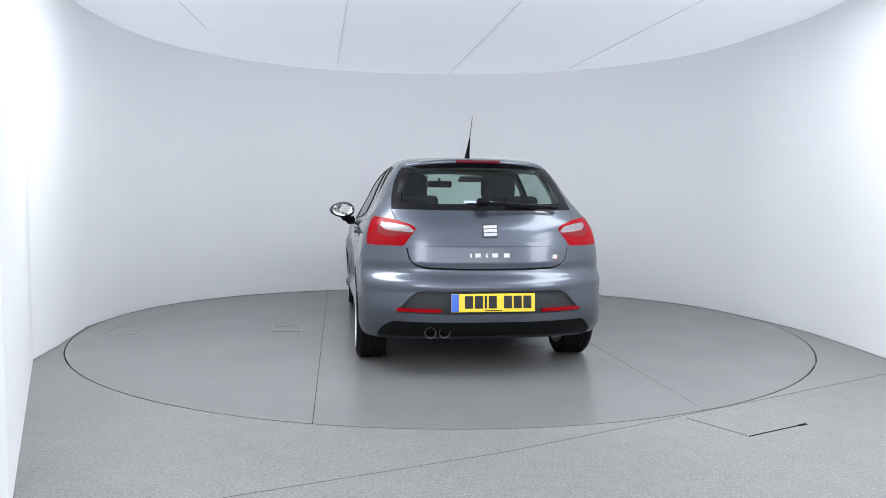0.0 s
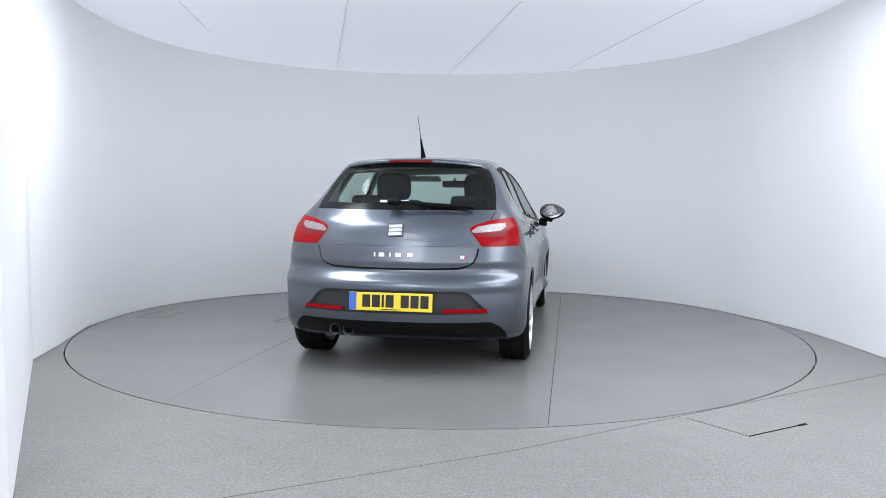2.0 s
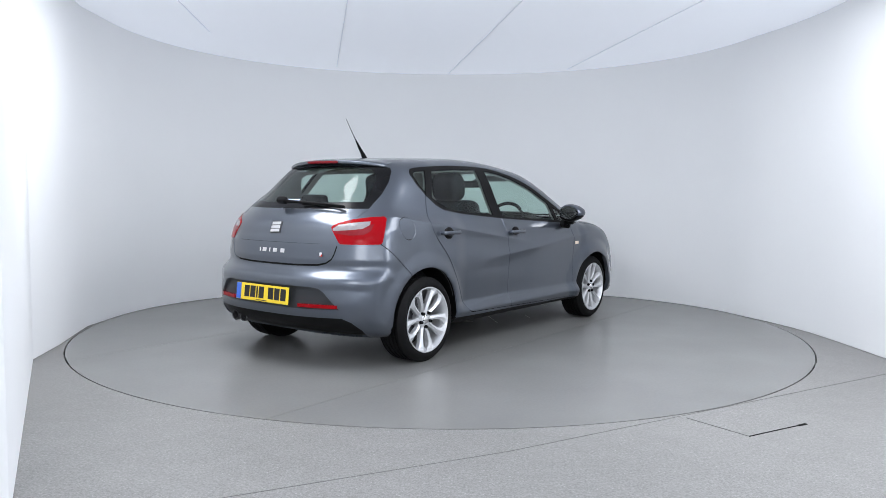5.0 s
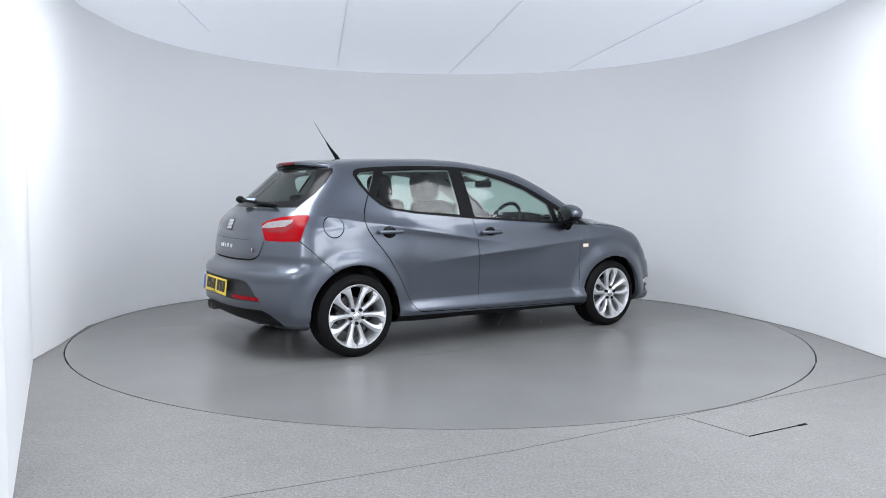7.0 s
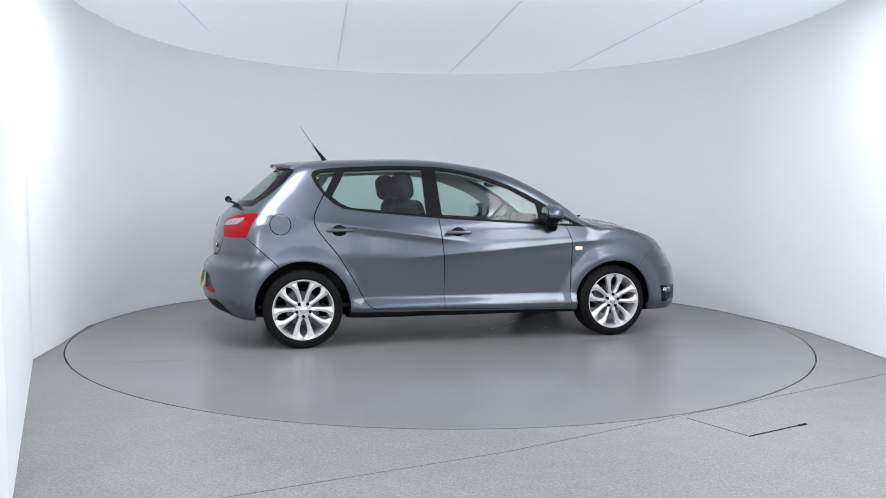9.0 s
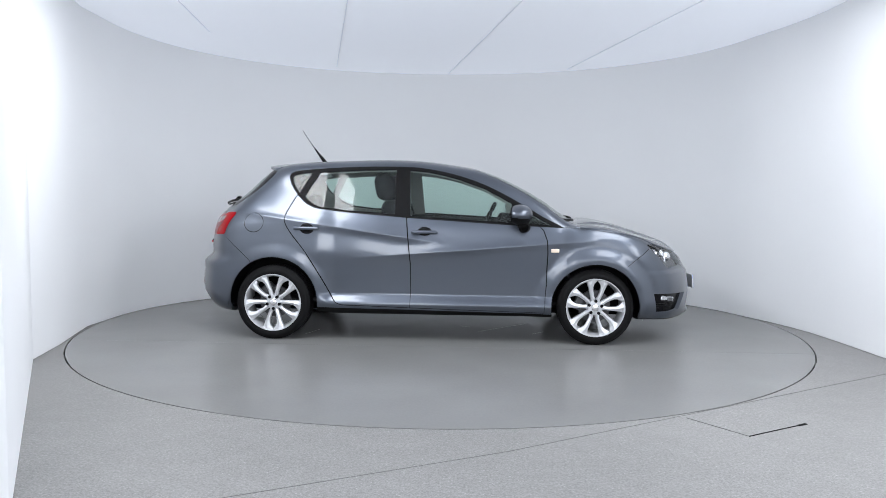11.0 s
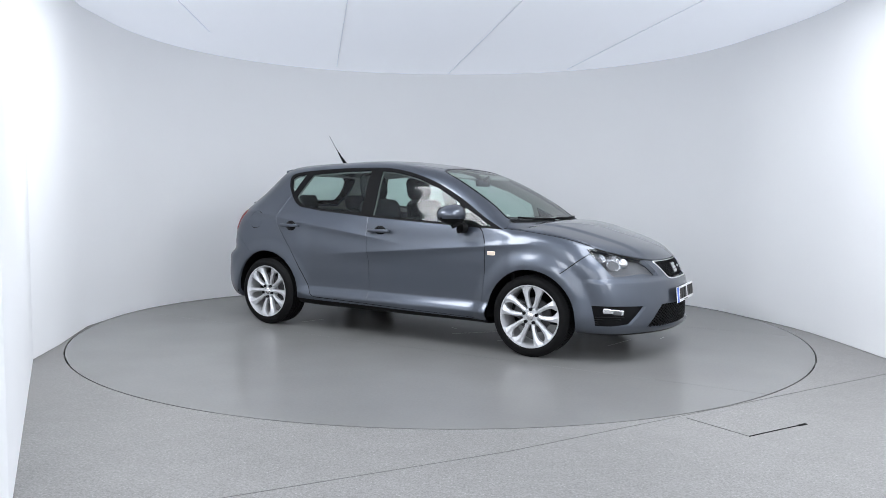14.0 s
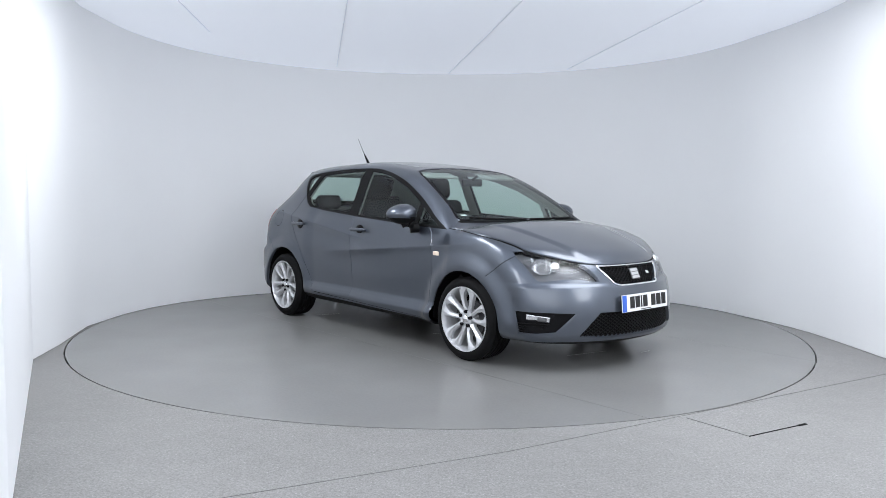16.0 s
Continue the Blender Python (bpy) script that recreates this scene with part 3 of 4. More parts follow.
    c(ARCH_F, SIDE, well, "hole")
    c(ARCH_R, SIDE, well, "hole")
    return bm, tags


def panel(name, faces, mat, parent, push=0.0, rim=0.012, label=""):
    """A panel of the skin: its faces pushed inwards by push, with an edge rim deep."""
    vs = list(dict.fromkeys(v for f in faces for v in f.verts))
    if not vs:
        return None
    co = np.array([v.co[:] for v in vs])
    nm = slope(co)
    co = co - nm * push
    index = {v: i for i, v in enumerate(vs)}
    polys = [[index[v] for v in f.verts] for f in faces]
    pts, normals = [tuple(p) for p in co], [tuple(n) for n in nm]
    if rim:
        count = {}
        for q in polys:
            for a, b in zip(q, q[1:] + q[:1]):
                count[min(a, b), max(a, b)] = count.get((min(a, b), max(a, b)), 0) + 1
        twin = {}

        def inner(i):
            if i not in twin:
                twin[i] = len(pts)
                pts.append(tuple(co[i] - nm[i] * rim))
                normals.append(normals[i])
            return twin[i]
        for q in list(polys):
            for a, b in zip(q, q[1:] + q[:1]):
                if count[min(a, b), max(a, b)] == 1:
                    polys.append([b, a, inner(a), inner(b)])
    me = bpy.data.meshes.new(name)
    me.from_pydata(pts, [], polys)
    me.polygons.foreach_set("use_smooth", [True] * len(me.polygons))
    me.normals_split_custom_set_from_vertices(normals)
    me.materials.append(mat)
    ob = new(name, me)
    ob.parent = parent
    if label:
        tagged(ob, label)
    return ob


def rbox(size, r, m, bm=None, seg=3):
    """A box with rounded edges, at the pose m."""
    bm = bm or bmesh.new()
    got = bmesh.ops.create_cube(bm, size=1.0, matrix=Matrix.Diagonal((*size, 1)))
    es = list({e for v in got["verts"] for e in v.link_edges})
    made = bmesh.ops.bevel(bm, geom=es, offset=r, segments=seg, affect="EDGES", profile=0.5)
    vs = list({v for f in made["faces"] for v in f.verts} | {v for v in got["verts"] if v.is_valid})
    bmesh.ops.transform(bm, matrix=m, verts=vs)
    return bm


def tube(pts, r, seg=10, bm=None, taper=1.0):
    """A round bar along pts."""
    bm = bm or bmesh.new()
    rings = []
    for i, p in enumerate(pts):
        p = Vector(p)
        d = (Vector(pts[min(i + 1, len(pts) - 1)]) - Vector(pts[max(i - 1, 0)])).normalized()
        a = d.orthogonal().normalized()
        b = d.cross(a)
        k = r * (1 + (taper - 1) * i / (len(pts) - 1))
        rings.append([bm.verts.new(p + a * k * math.cos(2 * math.pi * j / seg) + b * k * math.sin(2 * math.pi * j / seg)) for j in range(seg)])
    for q0, q1 in zip(rings, rings[1:]):
        for j in range(seg):
            bm.faces.new((q0[j], q0[(j + 1) % seg], q1[(j + 1) % seg], q1[j]))
    bm.faces.new(rings[0][::-1])
    bm.faces.new(rings[-1])
    bmesh.ops.recalc_face_normals(bm, faces=bm.faces)
    return bm


def lathe(profile, seg, bm=None, closed=False):
    """A turned shape about the y axis from (radius, y) pairs."""
    bm = bm or bmesh.new()
    rings = []
    for r, y in profile:
        rings.append([bm.verts.new((r * math.cos(2 * math.pi * j / seg), y, r * math.sin(2 * math.pi * j / seg))) for j in range(seg)])
    pairs = list(zip(rings, rings[1:])) + ([(rings[-1], rings[0])] if closed else [])
    for q0, q1 in pairs:
        for j in range(seg):
            bm.faces.new((q0[j], q0[(j + 1) % seg], q1[(j + 1) % seg], q1[j]))
    bmesh.ops.recalc_face_normals(bm, faces=bm.faces)
    return bm


# ---- the car ----
car = tagged(new("car"), "grey metallic five-door hatchback parked on the turntable", "car")
BM, TAGS = cut_body()
LAYER = BM.faces.layers.int["tag"]


def faces_of(name, test=None):
    k = TAGS[name]
    return [f for f in BM.faces if f[LAYER] == k and (test is None or test(f.calc_center_median()))]


def lamp_point(u, z, s):
    """The place on the tail corner at the slanting coordinate u and height z."""
    best = None
    for k in range(400):
        y = 0.45 + 0.4 * k / 400
        x = u / D - y
        if solid(np.array([x]), np.array([y]), np.array([z]))[0] > 0:
            best = Vector((x, s * y, z))
            break
    return best or Vector((u / D - 0.7, s * 0.7, z))


under = lambda p: p.z < 0.235 and abs(p.y) < 0.5 and abs(p.x) < 1.2
panel("body", faces_of("shell", lambda p: not under(p)), PAINT, car)
for s in (1, -1):
    panel("underbody", faces_of("shell", lambda p: under(p) and p.x * s > 0), BLACK, car, rim=0)
panel("panel_gap", faces_of("gap"), JOINT, car, push=0.009, rim=0)
bonnet = panel("bonnet", faces_of("bonnet"), PAINT, car)
panel("cowl", faces_of("cowl"), BLACK, car, push=0.008)
screen = panel("windscreen", faces_of("windscreen"), GLASS, car, push=0.004, rim=0, label="green-tinted windscreen")
tailgate = panel("tailgate", faces_of("tailgate"), PAINT, car)
rear_window = panel("rear_window", faces_of("rear_window"), REARGLASS, tailgate, push=0.003, rim=0, label="dark-tinted rear window")
panel("window_border", faces_of("rear_frit"), GLOSSBLACK, tailgate, push=0.003, rim=0, label="black printed glass border")
panel("screen_border", faces_of("screen_frit"), GLOSSBLACK, screen, push=0.004, rim=0, label="black printed glass border")
fb = panel("front_bumper", faces_of("front_bumper"), PAINT, car, rim=0.035)
panel("chin_spoiler", faces_of("chin"), BLACK, fb, push=0.003, label="black lower lip")
panel("grille_frame", faces_of("grille_frame"), CHROME, fb, push=-0.003, rim=0.008, label="chrome grille surround")
grille = panel("grille", faces_of("grille"), GLOSSBLACK, fb, push=0.025, rim=0, label="black honeycomb grille")
lower = panel("lower_grille", faces_of("lower_grille"), GLOSSBLACK, fb, push=0.035, rim=0, label="black lower air intake")
rb = panel("rear_bumper", faces_of("rear_bumper"), PAINT, car, rim=0.03)
panel("plate_recess", faces_of("recess"), material("recess_plastic", (0.026, 0.028, 0.032), 0.45, spec=0.3, vary=0.05, scale=30), rb, push=0.02, rim=0, label="dark grey plastic recess")
panel("diffuser", faces_of("diffuser"), BLACK, rb, push=0.015, rim=0.02, label="black plastic rear valance")
for s, side in ((1, "left"), (-1, "right")):
    on = lambda p, s=s: p.y * s > 0
    panel("front_wing", faces_of("front_wing", on), PAINT, car)
    panel("sill", faces_of("sill", on), BLACK, car, push=0.006, label="black sill strip")
    fd = panel("front_door", faces_of("front_door", on), PAINT, car)
    rd = panel("rear_door", faces_of("rear_door", on), PAINT, car)
    panel("window_frame", faces_of("window_frame", lambda p: p.y * s > 0 and p.x > -0.245), BLACK, fd, push=0.002, label="black window frame")
    panel("window_frame", faces_of("window_frame", lambda p: p.y * s > 0 and -1.5 < p.x <= -0.245), BLACK, rd, push=0.002, label="black window frame")
    for nm, own in (("front_glass", fd), ("mirror_glass_corner", fd), ("rear_glass", rd), ("quarter_window", car)):
        panel({"front_glass": "window", "rear_glass": "window", "mirror_glass_corner": "corner_window"}.get(nm, nm), faces_of(nm, on), GLASS, own, push=0.005, rim=0, label="green-tinted glass")
    tl = panel("tail_lamp", faces_of("tail_lamp", on), LAMP_RED, car, push=-0.004, rim=0.03, label="red tail lamp")
    panel("reversing_lens", faces_of("tail_white", on), LAMP_CLEAR, tl, push=-0.0045, rim=0.02, label="clear white lens")
    panel("pink_band", faces_of("tail_dark", on), LAMP_PINK, tl, push=-0.0042, rim=0.02, label="pale pink lens")
    bm = bmesh.new()
    q = lamp_point(-0.715, 0.932, s)
    bmesh.ops.create_uvsphere(bm, u_segments=16, v_segments=8, radius=0.017, matrix=Matrix.Translation(q))
    part("bulb_cover", bm, BEZEL, tl, "round bulb cover", smooth=True)
    hl = panel("headlamp", faces_of("headlamp", on), LENS, car, push=0.001, rim=0, label="clear headlamp with grey bezel")
    panel("bezel", faces_of("headlamp", on), BEZEL, hl, push=0.042, rim=0, label="grey bezel")
    panel("fog_recess", faces_of("fog_recess", on), GLOSSBLACK, fb, push=0.03, rim=0, label="black fog lamp recess")
for ob in [o for o in bpy.data.objects if o.type == "MESH" and o.data.materials and o.data.materials[0] in (GLASS, REARGLASS, LENS)]:
    ob.visible_shadow = False

# cabin lining behind the panels
cabin = [f for n in ("shell", "window_frame", "front_door", "rear_door", "gap", "tailgate") for f in faces_of(n, lambda p: -1.85 < p.x < 1.1 and p.z > 0.42)]
panel("headliner", [f for f in cabin if f.calc_center_median().z > 0.96], HEADLINER, car, push=0.03, rim=0, label="light grey headliner and pillar trim")
panel("door_trim", [f for f in cabin if f.calc_center_median().z <= 0.98], LINING, car, push=0.03, rim=0, label="dark grey inner trim")


def arch_liner(hx, s, r, cz):
    """The dark wheel housing behind a wheel."""
    bm = bmesh.new()
    rings = []
    for y in (0.80, 0.50):
        rings.append([bm.verts.new((hx + r * math.cos(radians(a)), s * y, cz + r * math.sin(radians(a)))) for a in range(-6, 187, 6)])
    for i in range(len(rings[0]) - 1):
        bm.faces.new((rings[0][i], rings[0][i + 1], rings[1][i + 1], rings[1][i]))
    bm.faces.new(rings[1])
    return bm


for s in (1, -1):
    for hx, r, cz in ((HUB_X, 0.342, 0.286), (-HUB_X, 0.351, 0.300)):
        part("wheel_housing", arch_liner(hx, s, r, cz), BLACK, car, smooth=False)


# ---- wheels ----
def alloy_wheel():
    """One wheel about the y axis, its outer face towards -y."""
    w = new("wheel")
    half = 0.107
    prof = [(0.222, -half + 0.012), (0.238, -half), (0.262, -half - 0.002), (0.284, -half + 0.008), (0.297, -half + 0.028)]
    for i in range(5):
        y = -half + 0.030 + i * 0.0335
        prof += [(0.302, y), (0.302, y + 0.024), (0.294, y + 0.026), (0.294, y + 0.032)]
    prof += [(0.300, half - 0.010), (0.284, half - 0.004), (0.24, half), (0.222, half - 0.012)]
    part("tyre", lathe(prof, 72), RUBBER, w, "black low-profile tyre", smooth=True)
    rim = part("rim", lathe([(0.2345, -half + 0.008), (0.233, -half - 0.001), (0.227, -half - 0.001), (0.222, -half + 0.01), (0.212, -half + 0.035), (0.205, 0.02), (0.215, half - 0.01), (0.225, half)], 72), ALLOY, w, "silver alloy rim", smooth=True)
    for k in range(5):
        for sgn in (-1, 1):
            bm = bmesh.new()
            # spoke outline in polar steps: radius, inner and outer angle from the pair's axis, face depth
            rows = [(0.046, 1.0, 35.0, -0.074), (0.070, 3.0, 31.0, -0.079), (0.095, 10.0, 28.0, -0.084), (0.130, 10.8, 25.5, -0.089), (0.165, 10.2, 24.0, -0.094), (0.190, 7.0, 23.6, -0.097), (0.212, 1.2, 23.4, -0.099), (0.229, 0.4, 25.0, -0.101)]
            rings = []
            for r, a0, a1, y in rows:
                ring = []
                for ang, dy in ((a0, 0.034), (a0 + 0.6, 0.007), (a0 * 0.5 + a1 * 0.5, -0.003), (a1 - 1.0, 0.011), (a1, 0.036)):
                    a = radians(72 * k + 90 + sgn * ang)
                    ring.append(bm.verts.new((r * math.cos(a), y + dy, r * math.sin(a))))
                rings.append(ring)
            for q0, q1 in zip(rings, rings[1:]):
                for j in range(4):
                    bm.faces.new((q0[j], q0[j + 1], q1[j + 1], q1[j]))
                bm.faces.new((q0[4], q0[0], q1[0], q1[4]))
            bm.faces.new(rings[0])
            bm.faces.new(rings[-1])
            bmesh.ops.recalc_face_normals(bm, faces=bm.faces)
            part("spoke", bm, ALLOY, rim)
        a = radians(72 * k + 90)
        bm = bmesh.new()
        bmesh.ops.create_cone(bm, cap_ends=True, segments=10, radius1=0.0135, radius2=0.012, depth=0.02, matrix=pose(0.052 * math.cos(a), -0.085, 0.052 * math.sin(a), 90))
        part("wheel_bolt", bm, GLOSSBLACK, rim, "dark recessed wheel bolt")
    part("hub", lathe([(0.0, -0.084), (0.058, -0.080), (0.066, -0.060), (0.066, 0.0)], 30), ALLOY, rim, smooth=True)
    part("centre_cap", lathe([(0.0, -0.096), (0.024, -0.095), (0.029, -0.090), (0.030, -0.078)], 28), CHROME, w, "silver centre cap", smooth=True)
    part("brake_disc", lathe([(0.0, -0.012), (0.128, -0.012), (0.132, -0.006), (0.132, 0.008), (0.0, 0.008)], 48), DARKMETAL, w, "grey steel brake disc")
    bm = rbox((0.07, 0.06, 0.14), 0.012, pose(-0.12, 0.0, 0.03, 0, 15))
    part("brake_caliper", bm, DARKMETAL, w)
    return w


wheel = alloy_wheel()
wheel.parent = car
spots = [(HUB_X, -1, 4), (-HUB_X, -1, 36), (HUB_X, 1, 10), (-HUB_X, 1, 50)]
for i, (x, s, spin) in enumerate(spots):
    m = pose(x, s * (0.727 if x > 0 else 0.713), TYRE + DROP, 0, 0, 0 if s < 0 else 180) @ pose(0, 0, 0, 0, spin) @ Matrix.Scale(0.947, 4)
    if i == 0:
        wheel.matrix_basis = m
    else:
        copy_thing(wheel, m @ Matrix.Scale(1 / 0.947, 4))


# ---- outer fittings ----
def surface_x(y, z, tail):
    """Where the body's end lies at y, z."""
    x = np.linspace(-2.2, -1.0, 600) if tail else np.linspace(2.3, 1.2, 600)
    g = solid(x, np.full(600, y), np.full(600, z))
    return float(x[np.argmax(g > 0)])


def surface_y(x, z):
    y = np.linspace(1.0, 0.3, 500)
    return float(y[np.argmax(solid(np.full(500, x), y, np.full(500, z)) > 0)])


def handle(x0, x1, z, s, parent):
    """A body-coloured pull over a dark cup."""
    xm = (x0 + x1) / 2
    ys = surface_y(xm, z)
    lean = math.degrees(math.atan2(surface_y(x1, z) - surface_y(x0, z), x1 - x0))
    h = part("handle", rbox((x1 - x0, 0.022, 0.026), 0.010, pose(xm, s * (ys + 0.030), z + 0.002, 0, 0, s * lean)), PAINT, parent, smooth=True)
    for x in (x0 + 0.022, x1 - 0.022):
        part("handle_post", rbox((0.03, 0.032, 0.02), 0.006, pose(x, s * (ys + 0.012), z)), PAINT, h)
    bm = bmesh.new()
    bmesh.ops.create_uvsphere(bm, u_segments=24, v_segments=12, radius=1.0, matrix=pose(xm, s * (ys - 0.001), z - 0.002, 0, 0, s * lean) @ Matrix.Diagonal((0.056, 0.011, 0.043, 1)))
    part("handle_cup", bm, GLOSSBLACK, h, "dark recessed cup", smooth=True)


doors = {s: [o for o in car.children if o.name.split(".")[0] in ("front_door", "rear_door") and o.data.vertices[0].co.y * s > 0] for s in (1, -1)}
for s in (1, -1):
    fd = next(o for o in doors[s] if o.name.startswith("front"))
    rd = next(o for o in doors[s] if o.name.startswith("rear"))
    handle(-0.165, 0.035, 0.846, s, fd)
    handle(-1.070, -0.875, 0.866, s, rd)
    # door mirror
    arm = part("door_mirror", tube([(0.70, s * 0.79, 0.895), (0.685, s * 0.835, 0.890), (0.67, s * 0.87, 0.915), (0.66, s * 0.888, 0.95)], 0.040, 14, taper=0.9), BLACK, fd, "door mirror with black foot", smooth=True)
    bm = bmesh.new()
    bmesh.ops.create_uvsphere(bm, u_segments=32, v_segments=20, radius=1.0)
    for v in bm.verts:
        x, y, z = v.co
        v.co = (max(x, -0.50) * 0.098, y * 0.118, z * 0.074 * (1 - 0.18 * y * s))
    bmesh.ops.transform(bm, matrix=pose(0.648, s * 0.900, 0.990, 0, -3, s * 8), verts=bm.verts)
    top_half = bm.copy()
    bmesh.ops.delete(top_half, geom=[f for f in top_half.faces if f.calc_center_median().z < 0.966], context="FACES")
    bmesh.ops.delete(bm, geom=[f for f in bm.faces if f.calc_center_median().z >= 0.966], context="FACES")
    part("mirror_cap", top_half, PAINT, arm, "grey painted cap", smooth=True)
    part("mirror_shell", bm, BLACK, arm, smooth=True)
    bm = bmesh.new()
    bmesh.ops.create_circle(bm, cap_ends=True, segments=32, radius=1.0, matrix=pose(0.590, s * 0.893, 0.991, 0, -90, s * 8) @ Matrix.Diagonal((0.056, 0.094, 1, 1)))
    part("mirror_glass", bm, CHROME, arm, "silvered mirror glass")
    # side repeater
    ys = surface_y(0.926, 0.716)
    part("side_repeater", rbox((0.062, 0.014, 0.030), 0.006, pose(0.926, s * ys, 0.718)), AMBER, car, "pale side repeater lamp", smooth=True)
    # headlamp insides
    hl = next(o for o in car.children if o.name.startswith("headlamp") and o.data.vertices[0].co.y * s > 0)
    for (y, z, r, wide, mat) in ((0.645, 0.682, 0.056, 1.45, REFLECTOR), (0.700, 0.716, 0.030, 1.3, REFLECTOR)):
        p = np.array([[surface_x(y, z, False), y, z]])
        n = slope(p)[0]
        n = Vector((n[0] + 0.5, s * n[1], n[2])).normalized()
        bm = lathe([(r * 0.96, 0.006), (r * 0.84, 0.016), (r * 0.66, 0.028), (r * 0.45, 0.036), (r * 0.2, 0.040), (0.0, 0.041)], 14)
        turn = (-n).to_track_quat("Y", "Z").to_matrix().to_4x4()
        bmesh.ops.transform(bm, matrix=Matrix.Translation(Vector((p[0][0], s * y, z)) - n * 0.012) @ turn @ Matrix.Diagonal((wide, 1, 1, 1)), verts=bm.verts)
        part("reflector", bm, mat, hl, "bright faceted reflector")
    p = Vector((surface_x(0.565, 0.668, False) - 0.044, s * 0.565, 0.668))
    bm = bmesh.new()
    bmesh.ops.create_uvsphere(bm, u_segments=24, v_segments=14, radius=0.040, matrix=Matrix.Translation(p))
    part("projector_lens", bm, CHROME, hl, "round projector lens", smooth=True)
    # fog lamp and bars
    fog = part("fog_lamp", rbox((0.150, 0.022, 0.040), 0.009, pose(1.79, s * 0.702, 0.357, 0, 7, s * -40)), REFLECTOR, fb, "bright fog lamp")
    part("fog_lens", rbox((0.06, 0.018, 0.030), 0.008, pose(1.815, s * 0.692, 0.350, 0, 7, s * -40)), BEZEL, fog)
    for k in range(4):
        part("recess_fin", rbox((0.20 - 0.02 * k, 0.012, 0.006), 0.002, pose(1.775 - 0.012 * k, s * 0.728, 0.322 - 0.016 * k, 0, 0, s * -33)), BLACK, fb)


def wing_spoiler():
    """The roof-edge spoiler over the rear window."""
    bm = bmesh.new()
    ny, nx = 28, 8
    rows = []
    for j in range(ny + 1):
        y = -0.475 + 0.95 * j / ny
        xt = -1.425 + 0.13 * abs(y / 0.475) ** 2.6
        x0 = -1.02
        z0 = float(ROOF(np.array(x0))) - BOWS[6] * (y / 0.6) ** 2 - 0.03 * abs(y / 0.51) ** 4
        zt = 1.366 - 0.030 * abs(y / 0.475) ** 2.5
        row = []
        for i in range(nx + 1):
            k = i / nx
            row.append((x0 + (xt - x0) * k, y, z0 - 0.02 * (1 - k) ** 2 + (zt - z0) * k + 0.010 * math.sin(math.pi * k)))
        row += [(xt - 0.004, y, zt - 0.006), (xt, y, zt - 0.020), (xt + 0.03, y, zt - 0.028), (xt + 0.14, y, zt - 0.040), (x0, y, z0 - 0.07)]
        rows.append([bm.verts.new(p) for p in row])
    for a, b in zip(rows, rows[1:]):
        for i in range(len(a) - 1):
            bm.faces.new((a[i], a[i + 1], b[i + 1], b[i]))
    bm.faces.new(rows[0])
    bm.faces.new(rows[-1][::-1])
    bmesh.ops.recalc_face_normals(bm, faces=bm.faces)
    return bm


spoiler = part("spoiler", wing_spoiler(), PAINT, tailgate, smooth=True)
part("brake_lamp", rbox((0.03, 0.30, 0.018), 0.005, pose(-1.4165, 0, 1.353, 0, 0)), LAMP_DARKRED, spoiler, "dark red high brake lamp", smooth=True)
# aerial
aerial = part("aerial", tube([(-1.085, 0, 1.525), (-1.135, 0, 1.595), (-1.190, 0, 1.678)], 0.0035, 8, taper=0.6), DARKMETAL, car, "thin whip aerial", smooth=True)
part("aerial_base", tube([(-0.985, 0, 1.385), (-1.0, 0, 1.412), (-1.02, 0, 1.440), (-1.05, 0, 1.477), (-1.088, 0, 1.529)], 0.022, 12, taper=0.26), BLACK, aerial, smooth=True)
# rear wiper
wiper = part("rear_wiper", tube([(-1.757, 0.02, 1.080), (-1.765, -0.03, 1.078), (-1.752, -0.2, 1.070), (-1.715, -0.40, 1.058), (-1.690, -0.475, 1.050)], 0.013, 10, taper=0.5), BLACK, tailgate, "black wiper arm", smooth=True)
part("wiper_cap", rbox((0.05, 0.085, 0.045), 0.016, pose(-1.765, 0.03, 1.083, 0, 40)), BLACK, wiper, smooth=True)
part("wiper_blade", tube([(-1.722, -0.12, 1.062), (-1.705, -0.3, 1.052), (-1.680, -0.47, 1.043)], 0.007, 8), BLACK, wiper)
# front wipers on the cowl
for y0, y1 in ((0.5, -0.02), (-0.08, -0.58)):
    pts = []
    for i in range(7):
        y = y0 + (y1 - y0) * i / 6
        x = 1.118 - 0.055 * (y / 0.5) ** 2 - 0.012 * i / 6
        pts.append((x, y, float(ROOF(np.array(x + 0.02))) - 0.02 * (y / 0.6) ** 2 + 0.012))
    part("front_wiper", tube(pts, 0.008, 8), BLACK, car, "black wiper arm", smooth=True)


def number_plate(x, z, tilt, way, colour):
    """A plate whose characters are plain bars."""
    p = part("number_plate", rbox((0.006, 0.52, 0.111), 0.002, pose(x, 0, z, 0, tilt)), colour, rb if way < 0 else fb, "number plate with blue strip and dark bars")
    base = pose(x, 0, z, 0, tilt)
    f = way * 0.0042
    s = -way
    part("blue_strip", rbox((0.003, 0.045, 0.107), 0.001, base @ pose(f, s * 0.236, 0)), BLUE, p, "blue strip")
    y = 0.176
    for i, w in enumerate((0.05, 0.05, 0.014, 0.05, 0.05, 0.05, 0.05)):
        if i == 4:
            y -= 0.033
        part("character_bar", rbox((0.003, w, 0.076), 0.001, base @ pose(f, s * (y - w / 2), 0.004)), INK, p)
        y -= w + 0.011
    part("maker_bar", rbox((0.003, 0.11, 0.005), 0.001, base @ pose(f, 0, -0.047)), INK, p)
    return p


